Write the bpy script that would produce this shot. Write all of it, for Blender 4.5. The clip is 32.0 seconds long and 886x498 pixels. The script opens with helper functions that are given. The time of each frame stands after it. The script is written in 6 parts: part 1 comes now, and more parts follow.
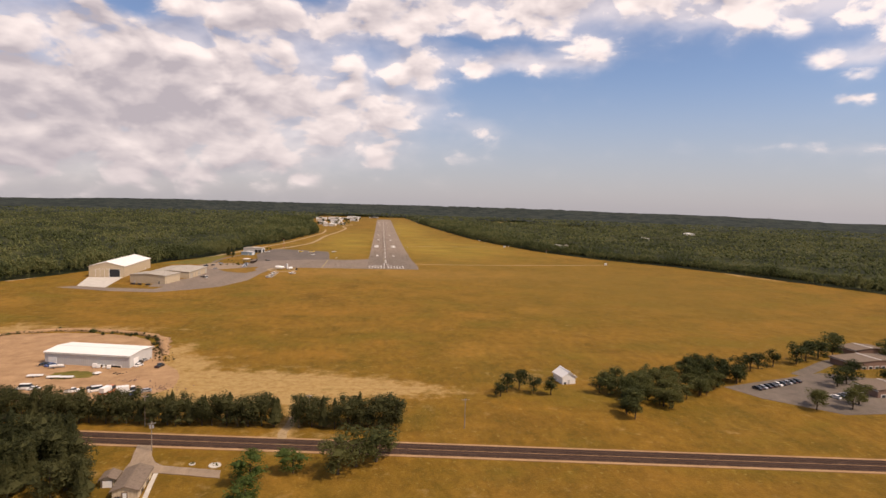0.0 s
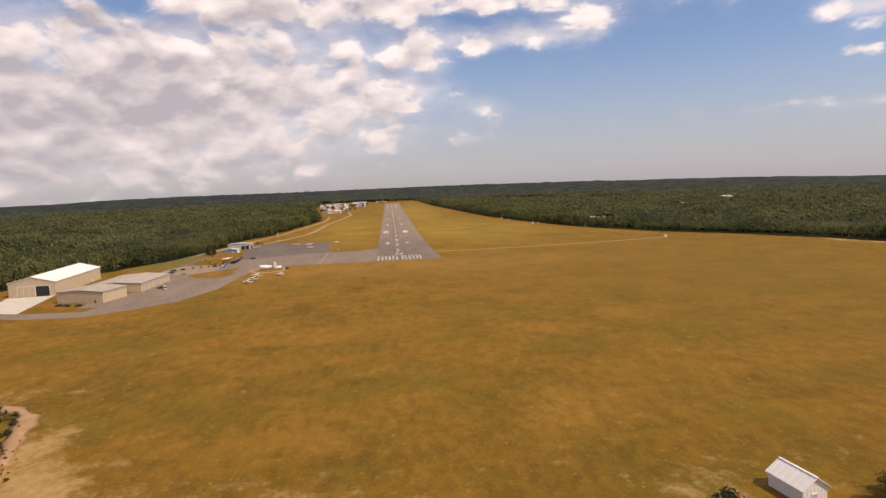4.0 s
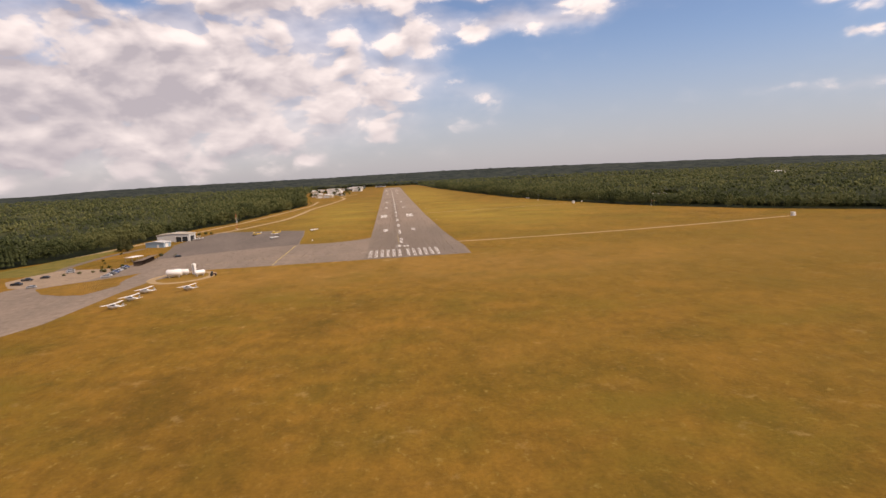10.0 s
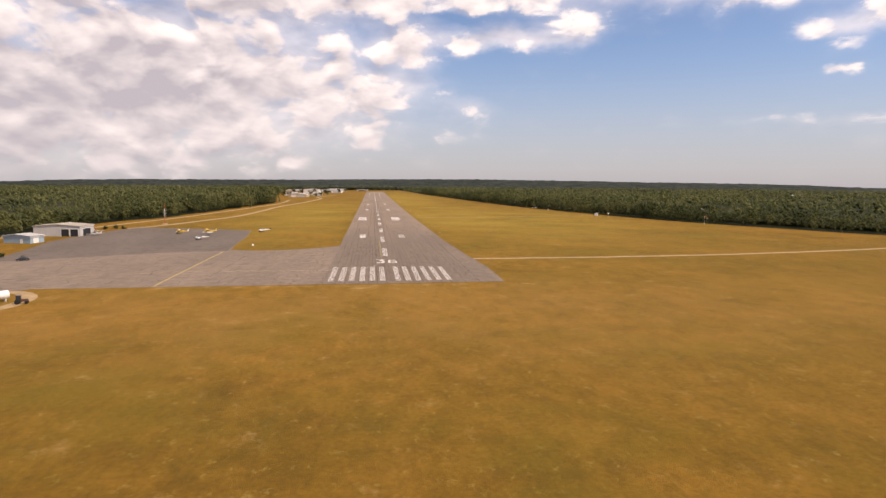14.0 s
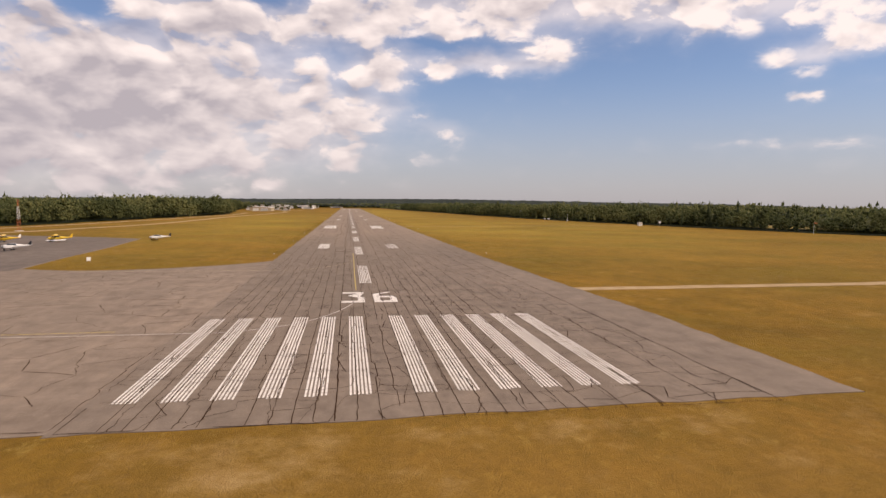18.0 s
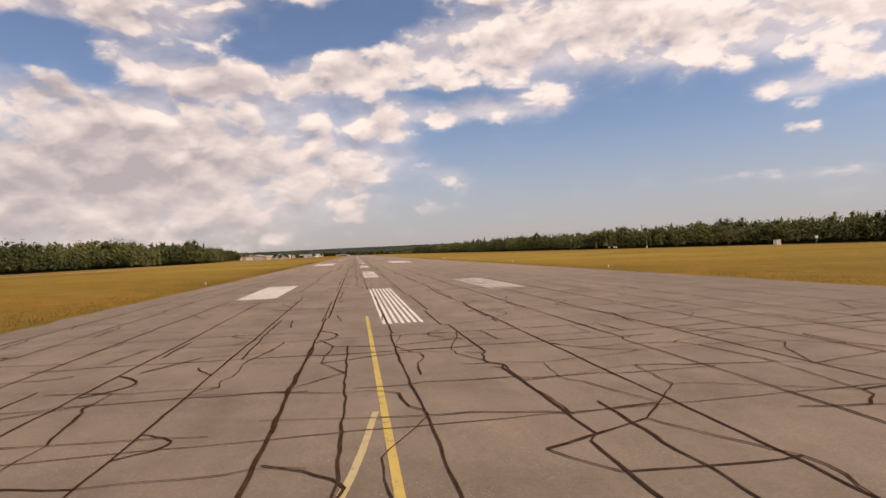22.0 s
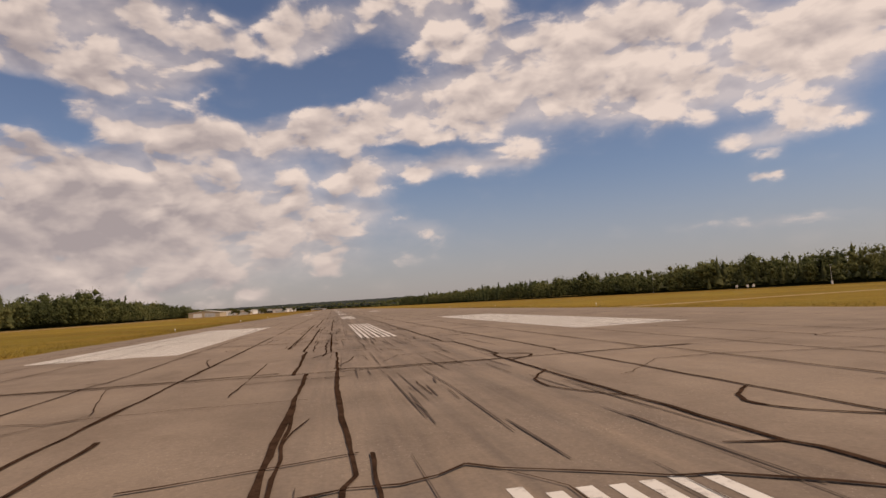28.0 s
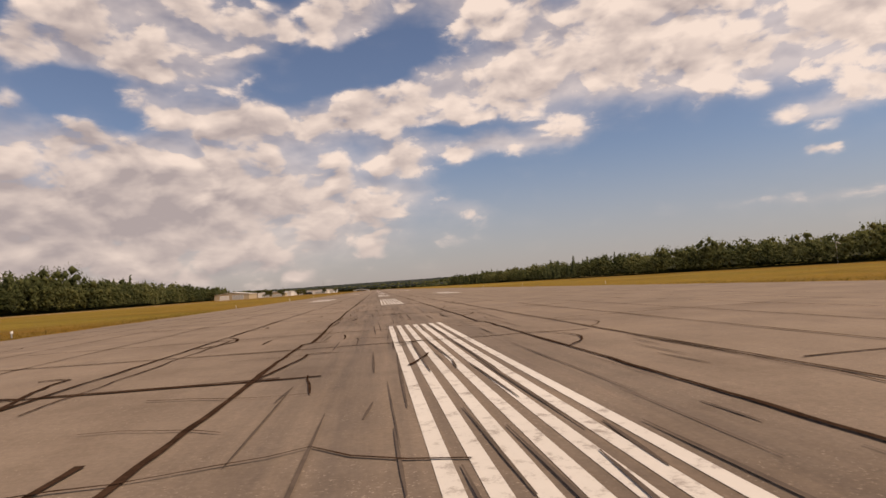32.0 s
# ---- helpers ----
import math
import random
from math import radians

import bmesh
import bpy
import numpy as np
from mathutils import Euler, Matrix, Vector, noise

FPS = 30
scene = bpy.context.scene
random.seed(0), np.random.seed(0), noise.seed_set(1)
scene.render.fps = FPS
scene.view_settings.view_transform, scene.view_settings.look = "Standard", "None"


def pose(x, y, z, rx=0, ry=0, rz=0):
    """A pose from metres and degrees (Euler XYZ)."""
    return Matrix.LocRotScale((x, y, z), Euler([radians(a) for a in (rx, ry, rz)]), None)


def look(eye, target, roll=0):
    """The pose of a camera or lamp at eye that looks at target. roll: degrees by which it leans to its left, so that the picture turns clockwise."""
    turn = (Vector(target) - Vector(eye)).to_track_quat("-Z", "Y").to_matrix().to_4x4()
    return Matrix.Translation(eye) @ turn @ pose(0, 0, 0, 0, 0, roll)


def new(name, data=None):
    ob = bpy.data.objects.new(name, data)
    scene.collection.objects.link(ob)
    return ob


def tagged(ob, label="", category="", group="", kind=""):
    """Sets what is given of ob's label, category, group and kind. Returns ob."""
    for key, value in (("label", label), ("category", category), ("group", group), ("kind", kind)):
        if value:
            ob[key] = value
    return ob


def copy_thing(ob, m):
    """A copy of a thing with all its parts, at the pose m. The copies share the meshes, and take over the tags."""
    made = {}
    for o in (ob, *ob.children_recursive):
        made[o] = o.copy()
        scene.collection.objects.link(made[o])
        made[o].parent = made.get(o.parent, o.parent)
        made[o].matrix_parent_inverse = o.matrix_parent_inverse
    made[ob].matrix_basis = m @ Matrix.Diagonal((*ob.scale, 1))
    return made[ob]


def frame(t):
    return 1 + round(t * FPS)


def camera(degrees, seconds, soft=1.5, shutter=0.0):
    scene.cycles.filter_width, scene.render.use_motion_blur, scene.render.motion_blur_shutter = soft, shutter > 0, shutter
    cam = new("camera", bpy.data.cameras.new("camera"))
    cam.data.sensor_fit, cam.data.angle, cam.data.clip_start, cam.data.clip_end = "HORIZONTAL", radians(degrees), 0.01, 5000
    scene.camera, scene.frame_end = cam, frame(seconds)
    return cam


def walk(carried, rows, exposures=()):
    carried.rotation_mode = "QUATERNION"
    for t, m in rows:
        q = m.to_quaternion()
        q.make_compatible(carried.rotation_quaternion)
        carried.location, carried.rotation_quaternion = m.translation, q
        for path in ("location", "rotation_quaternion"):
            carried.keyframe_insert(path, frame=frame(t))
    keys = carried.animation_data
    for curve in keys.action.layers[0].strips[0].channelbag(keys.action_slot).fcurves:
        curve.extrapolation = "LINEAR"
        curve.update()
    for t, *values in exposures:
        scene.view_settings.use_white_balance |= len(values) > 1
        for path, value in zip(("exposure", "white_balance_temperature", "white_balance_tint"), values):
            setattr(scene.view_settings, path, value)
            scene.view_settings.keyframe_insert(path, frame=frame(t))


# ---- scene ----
cam = camera(74.0, 32.0, soft=1.5)


def row(t, x, y, z, yaw, pitch, roll):
    """A camera row: place in metres; yaw to the left of north, pitch up and roll in degrees."""
    a, b = radians(yaw), radians(pitch)
    ahead = Vector((-math.sin(a) * math.cos(b), math.cos(a) * math.cos(b), math.sin(b)))
    eye = Vector((x, y, z))
    return t, look(eye, eye + ahead * 100, roll)


ROWS = [
    row(0.0, -7.10, -693.58, 79.91, -6.07, -4.52, 1.79),
    row(0.5, -7.32, -675.90, 78.75, -5.57, -5.10, -2.50),
    row(1.0, -7.55, -658.23, 77.54, -5.07, -5.67, -1.72),
    row(2.0, -7.86, -622.76, 75.07, -3.29, -5.98, -2.08),
    row(3.0, -7.87, -587.07, 72.28, -3.15, -6.76, -1.80),
    row(4.0, -7.53, -551.05, 69.52, -5.04, -6.33, -2.07),
    row(7.0, -4.58, -440.94, 56.59, -5.52, -5.92, 0.49),
    row(7.5, -4.90, -423.60, 54.92, -5.36, -5.72, 0.90),
    row(8.0, -5.19, -406.27, 53.28, -5.19, -5.52, -0.89),
    row(9.0, -5.99, -372.10, 50.13, -4.38, -6.36, -1.90),
    row(10.0, -6.44, -338.21, 47.05, -4.88, -7.46, -2.87),
    row(10.5, -6.45, -321.30, 45.20, -5.38, -7.10, -3.00),
    row(11.0, -6.46, -304.38, 43.38, -5.88, -6.72, -1.50),
    row(12.0, -6.57, -270.00, 40.08, -5.71, -6.95, -2.40),
    row(12.5, -6.75, -252.60, 38.78, -6.12, -6.75, -3.00),
    row(13.0, -6.92, -235.20, 37.47, -6.54, -6.54, 1.02),
    row(14.0, -6.00, -197.00, 33.18, -6.88, -6.48, 0.42),
    row(15.0, -5.08, -158.80, 28.90, -7.21, -6.43, -0.18),
    row(16.0, -4.16, -120.60, 24.62, -7.55, -6.38, -0.78),
    row(17.0, -3.71, -82.46, 19.86, -10.33, -6.61, 0.43),
    row(18.0, -3.56, -45.85, 15.06, -9.20, -4.32, 0.60),
    row(19.0, -3.00, -9.17, 11.25, -6.72, -3.96, -2.06),
    row(20.0, -2.86, 27.40, 8.43, -7.16, -3.88, -0.72),
    row(21.0, -2.82, 63.11, 5.40, -8.30, -2.20, -0.96),
    row(22.0, -2.64, 98.30, 3.82, -8.49, 0.17, -2.20),
    row(23.0, -2.48, 131.24, 3.13, -5.88, 0.88, -1.38),
    row(24.0, -2.75, 162.00, 2.85, -7.05, 2.90, -1.60),
    row(27.0, -2.65, 253.80, 1.98, -9.85, 5.05, -3.35),
    row(28.0, -3.02, 281.40, 2.00, -10.90, 5.15, -3.30),
    row(29.0, -3.20, 308.60, 1.98, -11.83, 5.90, -3.24),
    row(30.0, -3.00, 336.40, 1.85, -10.20, 6.13, -4.20),
    row(31.0, -2.30, 362.80, 1.82, -7.87, 3.80, -3.63),
    row(32.0, -1.75, 389.70, 1.62, -6.68, 3.50, -3.66),
]
TINT = 20
walk(cam, ROWS, [(t, e, k, TINT) for t, e, k in ((0.0, 0.08, 7300), (7.0, 0.06, 7300), (12.0, 0.17, 7300), (13.0, 0.2, 7300), (16.0, 0.3, 7300), (17.0, 0.28, 7300), (17.5, 0.30, 7300), (18.0, 0.03, 7300), (19.0, -0.13, 7400), (20.0, -0.05, 7400), (22.0, -0.02, 7700), (24.0, -0.11, 7800), (27.0, -0.40, 8000), (28.0, -0.41, 8000), (29.0, -0.38, 8000), (30.0, -0.37, 8100), (31.0, -0.36, 8200), (32.0, -0.25, 8200))])

# ---- world, sun ----
SUN_AZ, SUN_EL = 118.0, 52.0          # degrees: clockwise from north (+y), and up
world = bpy.data.worlds.new("sky")
scene.world = world
world.use_nodes = True


def node(tree, kind, inputs=(), **props):
    n = tree.nodes.new(kind)
    if "operation" in props:
        n.operation = props["operation"]
    if "use_clamp" in props:
        n.use_clamp = props["use_clamp"]
    if "data_type" in props:
        n.data_type, n.blend_type = props["data_type"], props["blend_type"]
    if "interpolation_type" in props:
        n.interpolation_type = props["interpolation_type"]
    for key, value in dict(inputs).items():
        if hasattr(value, "is_output"):
            tree.links.new(value, n.inputs[key])
        else:
            n.inputs[key].default_value = value
    return n


def maths(tree, op, a, b=0.0, c=0.0, clamp=False):
    return node(tree, "ShaderNodeMath", {0: a, 1: b, 2: c}, operation=op, use_clamp=clamp).outputs[0]


def ramp(tree, value, stops):
    n = node(tree, "ShaderNodeValToRGB", {0: value})
    e = n.color_ramp.elements
    while len(e) < len(stops):
        e.new(0.5)
    for el, (p, c) in zip(e, stops):
        el.position, el.color = p, (*c, 1) if len(c) == 3 else c
    return n.outputs[0]


def mixed(tree, fac, a, b, kind="MIX"):
    n = node(tree, "ShaderNodeMix", data_type="RGBA", blend_type=kind)
    for key, value in ((0, fac), (6, a), (7, b)):
        if hasattr(value, "is_output"):
            tree.links.new(value, n.inputs[key])
        else:
            n.inputs[key].default_value = value if key == 0 else (*value, 1)
    return n.outputs[2]


def build_sky():
    t = world.node_tree
    t.nodes.clear()
    sky = node(t, "ShaderNodeTexSky")
    sky.sky_type, sky.sun_disc = "NISHITA", False
    sky.sun_elevation, sky.sun_rotation = radians(SUN_EL), radians(SUN_AZ)
    sky.altitude, sky.air_density, sky.dust_density, sky.ozone_density = 100, 1.0, 0.6, 1.6
    way = node(t, "ShaderNodeTexCoord").outputs["Generated"]
    sep = node(t, "ShaderNodeSeparateXYZ", {0: way})
    x, y, z = sep.outputs
    deg = 180 / math.pi
    az = maths(t, "MULTIPLY", maths(t, "ARCTAN2", x, y), deg)
    el = maths(t, "MULTIPLY", maths(t, "ARCSINE", z), deg)
    # heaped cloud: billows a few degrees wide, broken up by finer noise, lit from above
    def billows(rise_by, detail):
        flat = node(t, "ShaderNodeCombineXYZ", {0: maths(t, "MULTIPLY", az, 0.1), 1: maths(t, "MULTIPLY_ADD", el, 0.18, rise_by * 0.18), 2: 0.0}).outputs[0]
        soft = node(t, "ShaderNodeTexNoise", {"Vector": flat, "Scale": 2.2, "Detail": detail, "Roughness": 0.58, "Distortion": 0.3})
        bent = node(t, "ShaderNodeVectorMath", {0: soft.outputs["Color"], 1: (0.35, 0.35, 0), 2: flat}, operation="MULTIPLY_ADD").outputs[0]
        heap = node(t, "ShaderNodeTexVoronoi", {"Vector": bent, "Scale": 2.6})
        heap.feature = "SMOOTH_F1"
        heap.inputs["Smoothness"].default_value = 0.6
        knobs = node(t, "ShaderNodeTexVoronoi", {"Vector": bent, "Scale": 5.5})
        knobs.feature = "SMOOTH_F1"
        knobs.inputs["Smoothness"].default_value = 0.45
        whole = maths(t, "MULTIPLY_ADD", heap.outputs["Distance"], -0.50, maths(t, "MULTIPLY_ADD", soft.outputs[0], 0.9, 0.33))
        return flat, maths(t, "MULTIPLY_ADD", knobs.outputs["Distance"], -0.15, whole)
    flat, fine = billows(0.0, 9.0)
    above, here = billows(1.1, 3.0)[1], billows(0.0, 3.0)[1]
    warp = node(t, "ShaderNodeTexNoise", {"Vector": flat, "Scale": 1.5, "Detail": 4.0, "Roughness": 0.6})
    wsep = node(t, "ShaderNodeSeparateXYZ", {0: warp.outputs["Color"]})
    place = node(t, "ShaderNodeCombineXYZ", {
        0: maths(t, "ADD", az, maths(t, "MULTIPLY_ADD", wsep.outputs[0], 6.0, -3.9)),
        1: maths(t, "ADD", el, maths(t, "MULTIPLY_ADD", wsep.outputs[1], 3.0, -1.5)), 2: 0.0}).outputs[0]
    total = None
    for a, e, w, h, s in CLOUD_BANK + CLOUD_PUFFS + CLOUD_UPPER + CLOUD_LOW + CLOUD_GAPS:
        off = node(t, "ShaderNodeVectorMath", {0: place, 1: (1 / w, 1 / h, 0), 2: (-a / w, -e / h, 0)}, operation="MULTIPLY_ADD").outputs[0]
        d2 = node(t, "ShaderNodeVectorMath", {0: off, 1: off}, operation="DOT_PRODUCT").outputs["Value"]
        g = maths(t, "POWER", math.exp(-1), d2)
        total = maths(t, "MULTIPLY_ADD", g, s * 1.12, total if total else 0.0)
    # beyond the mapped part of the sky the same broken cloud goes on
    side = maths(t, "SMOOTH_MIN", 1.0, maths(t, "MAXIMUM", maths(t, "MULTIPLY_ADD", maths(t, "ABSOLUTE", maths(t, "SUBTRACT", az, 4.0)), 0.06, -2.9),
                                              maths(t, "MULTIPLY_ADD", el, 0.06, -1.8)), 0.3)
    total = maths(t, "MAXIMUM", total, maths(t, "MULTIPLY", maths(t, "MAXIMUM", side, 0.0), 0.52))
    rough = maths(t, "MULTIPLY_ADD", fine, 3.9, -1.86)
    hold = node(t, "ShaderNodeMapRange", {0: total, 1: 0.06, 2: 0.40, 3: 0.0, 4: 1.0}).outputs[0]
    dens = maths(t, "MULTIPLY_ADD", rough, hold, total)
    cover = node(t, "ShaderNodeMapRange", {0: dens, 1: 0.08, 2: 0.98, 3: 0.0, 4: 1.0}, interpolation_type="SMOOTHSTEP").outputs[0]
    # a thin veil round and under the banks
    veil = node(t, "ShaderNodeMapRange", {0: maths(t, "MULTIPLY_ADD", fine, 0.5, maths(t, "SUBTRACT", total, 0.25)), 1: 0.0, 2: 1.0, 3: 0.0, 4: 0.62}, interpolation_type="SMOOTHSTEP").outputs[0]
    cover = maths(t, "MAXIMUM", cover, veil)
    shade = node(t, "ShaderNodeTexNoise", {"Vector": flat, "Scale": 1.3, "Detail": 5.0, "Roughness": 0.55}).outputs[0]
    # bases, with more cloud above them, are grey; tops are lit
    base = maths(t, "MULTIPLY", maths(t, "SUBTRACT", above, here), 2.2)
    thick = maths(t, "MULTIPLY_ADD", az, -0.008, maths(t, "ADD", base, maths(t, "MULTIPLY_ADD", shade, 1.3, maths(t, "MULTIPLY", dens, 0.30))))
    thick = node(t, "ShaderNodeMapRange", {0: thick, 1: 0.45, 2: 1.6, 3: 0.0, 4: 0.84}).outputs[0]
    white = mixed(t, thick, CLOUD_LIT, CLOUD_GREY)
    air = mixed(t, 1.0, sky.outputs[0], SKY_TINT, "MULTIPLY")
    # pale haze near the horizon
    haze = node(t, "ShaderNodeMapRange", {0: el, 1: 0.0, 2: 13.0, 3: 0.70, 4: 0.0}, interpolation_type="SMOOTHSTEP").outputs[0]
    air = mixed(t, haze, air, HAZE)
    white = mixed(t, maths(t, "MULTIPLY", haze, 0.5), white, HAZE)
    both = mixed(t, maths(t, "MULTIPLY", cover, 0.96), air, white)
    out = node(t, "ShaderNodeOutputWorld")
    bg = node(t, "ShaderNodeBackground", {"Color": both, "Strength": SKY_STRENGTH})
    t.links.new(bg.outputs[0], out.inputs[0])


SKY_STRENGTH = 0.1
SKY_TINT = (0.88, 1.0, 1.17)
CLOUD_LIT, CLOUD_GREY, HAZE = (9.8, 9.4, 9.3), (3.55, 3.5, 4.1), (4.1, 4.2, 4.9)
# clouds: azimuth, elevation, half width, half height in degrees, weight
CLOUD_BANK = [(-27.6, 8.2, 9.0, 3.4, 0.75), (-19.0, 10.6, 9.3, 3.4, 0.85), (-8.9, 10.4, 9.4, 3.9, 0.8), (-22.1, 6.1, 10.6, 2.9, 0.7), (-11.5, 6.0, 8.9, 2.3, 0.6), (-2.6, 8.1, 5.9, 2.4, 0.5), (-22.4, 13.0, 4.2, 1.9, 0.75), (-8.8, 15.8, 8.8, 2.0, 0.7), (-0.2, 17.3, 4.8, 2.1, 0.8), (8.7, 18.2, 6.4, 2.9, 0.85), (17.1, 19.7, 7.3, 3.1, 0.9), (24.9, 18.9, 6.6, 3.0, 0.85), (32.2, 17.3, 5.8, 2.4, 0.85), (37.9, 18.0, 5.0, 2.3, 0.8), (44.2, 17.9, 4.7, 3.0, 0.95)]
CLOUD_PUFFS = [(-15.6, 21.3, 6.3, 2.9, 0.8), (-20.2, 19.6, 2.8, 1.3, 0.6), (-27.6, 20.8, 5.2, 1.7, 0.5), (-2.8, 24.1, 3.0, 1.8, 0.7), (-15.2, 16.2, 4.5, 1.4, 0.65), (-26.8, 14.1, 3.6, 1.1, 0.6), (2.4, 12.5, 3.2, 1.5, 0.75), (8.5, 13.2, 3.2, 0.9, 0.7), (12.9, 13.3, 2.7, 1.1, 0.75), (17.9, 13.9, 3.2, 1.4, 0.8), (39.7, 12.3, 3.7, 1.0, 0.7), (43.9, 13.1, 2.2, 1.1, 0.7), (39.9, 9.3, 1.0, 0.4, 0.6), (8.3, 7.3, 3.3, 1.4, 0.4), (2.3, 9.4, 3.3, 1.4, 0.35), (40.1, 5.4, 6.9, 0.5, 0.28), (22.6, 23.0, 6.5, 2.0, 0.75), (12.3, 24.4, 5.6, 1.8, 0.6), (32.4, 21.4, 6.1, 1.9, 0.6)]
CLOUD_UPPER = [(-19.4, 26.0, 6.4, 2.8, 0.75), (-1.4, 26.0, 4.5, 2.3, 0.7), (10.1, 27.6, 7.1, 2.6, 0.75), (33.8, 24.2, 9.6, 2.8, 0.8), (46.4, 20.4, 6.5, 2.6, 0.8), (-25.3, 21.2, 3.5, 1.8, 0.5), (-34, 6, 12, 5, .6), (-36, 14, 8, 4, .6), (-10, 24.2, 2.8, 1.4, .5), (-25, 24.0, 4.5, 1.6, .55), (-21, 17.2, 2.6, 1.0, .45)]
CLOUD_LOW = [(-26, 3.0, 16, 2.4, .38), (-12, 3.2, 12, 2.0, .30), (0, 4.5, 10, 1.6, .22), (36, 4.5, 14, 1.3, .10), (41, 14.5, 6, 2.5, .15)]
CLOUD_GAPS = [(0.4, 21.3, 5.2, 2.0, -0.75), (-6.7, 18.7, 2.1, 1.1, -0.5), (-25.7, 17.7, 3.1, 1.8, -0.5), (-22.4, 15.3, 2.3, 1.2, -0.4), (7.5, 15.2, 5.0, 0.4, -0.3), (-28.7, 11.2, 1.8, 1.3, -0.4), (-10.8, 19.9, 2.5, 1.5, -0.35), (35.1, 20.4, 1.9, 1.4, -0.3)]
build_sky()

sun = new("sun", bpy.data.lights.new("sun", "SUN"))
sun.data.energy, sun.data.angle, sun.data.color = 3.6, radians(0.6), (1.0, 0.90, 0.76)
_a, _e = radians(SUN_AZ), radians(SUN_EL)
sun.matrix_world = look((0, 0, 300), (-300 * math.sin(_a) * math.cos(_e), -300 * math.cos(_a) * math.cos(_e), 300 - 300 * math.sin(_e)))

# ---- materials ----
def material(name, rough=0.8, metal=0.0, spec=0.3):
    m = bpy.data.materials.new(name)
    m.use_nodes = True
    b = m.node_tree.nodes["Principled BSDF"]
    b.inputs["Roughness"].default_value, b.inputs["Metallic"].default_value = rough, metal
    b.inputs["Specular IOR Level"].default_value = spec
    return m, m.node_tree, b


def where(t, local=False):
    return node(t, "ShaderNodeTexCoord").outputs["Object"] if local else node(t, "ShaderNodeNewGeometry").outputs["Position"]


def noise_of(t, vec, scale, detail=4.0, rough=0.55, stretch=None):
    if stretch:
        vec = node(t, "ShaderNodeMapping", {0: vec, 3: stretch}).outputs[0]
    return node(t, "ShaderNodeTexNoise", {"Vector": vec, "Scale": scale, "Detail": detail, "Roughness": rough}).outputs[0]


def bumped(t, b, height, strength=0.3, distance=0.05):
    t.links.new(node(t, "ShaderNodeBump", {"Height": height, "Strength": strength, "Distance": distance}).outputs[0], b.inputs["Normal"])


def plain(name, colour, rough=0.6, metal=0.0, spec=0.4, vary=0.12, scale=2.5, local=True, bump=0.1):
    """Paint, metal, plastic: one colour with slight soiling at two scales."""
    m, t, b = material(name, rough, metal, spec)
    v = where(t, local)
    n = maths(t, "MULTIPLY_ADD", noise_of(t, v, scale, 5), 0.6, maths(t, "MULTIPLY", noise_of(t, v, scale * 9, 3), 0.4))
    lo, hi = [c * (1 - vary * 1.6) for c in colour], [min(1, c * (1 + vary)) for c in colour]
    t.links.new(ramp(t, n, [(0.3, lo), (0.7, hi)]), b.inputs["Base Color"])
    if bump:
        bumped(t, b, noise_of(t, v, scale * 20, 3), bump, 0.01)
    return m


# bare, sandy spots in the meadow: x, y, half widths, weight
BARE = [(-66, -516, 9, 3, .35), (-95, -520, 14, 14, .3), (-70, -545, 30, 10, .28), (424, 54, 8, 26, .6), (440, 2, 10, 26, .7), (458, -36, 12, 24, .7), (346, 400, 6, 40, .4), (-172, -336, 46, 9, .55), (-215, -350, 14, 30, .6),
        (-38, -488, 4, 18, .7), (-20, -8.5, 150, 1.8, .26), (-8, -13, 9, 4, .35), (-70, -498, 60, 6, .35), (-178, -150, 5, 60, .4), (10, -14, 60, 5, .12), (62, -432, 16, 12, .4)]
BARE_YARD = [(-110, -384, 9, 16, .8), (-97, -408, 13, 13, .9), (-92, -432, 22, 14, .8), (-58, -438, 30, 17, 1.0), (-22, -443, 26, 13, 1.0), (-70, -460, 48, 13, 1.0), (8, -450, 22, 9, .6)]


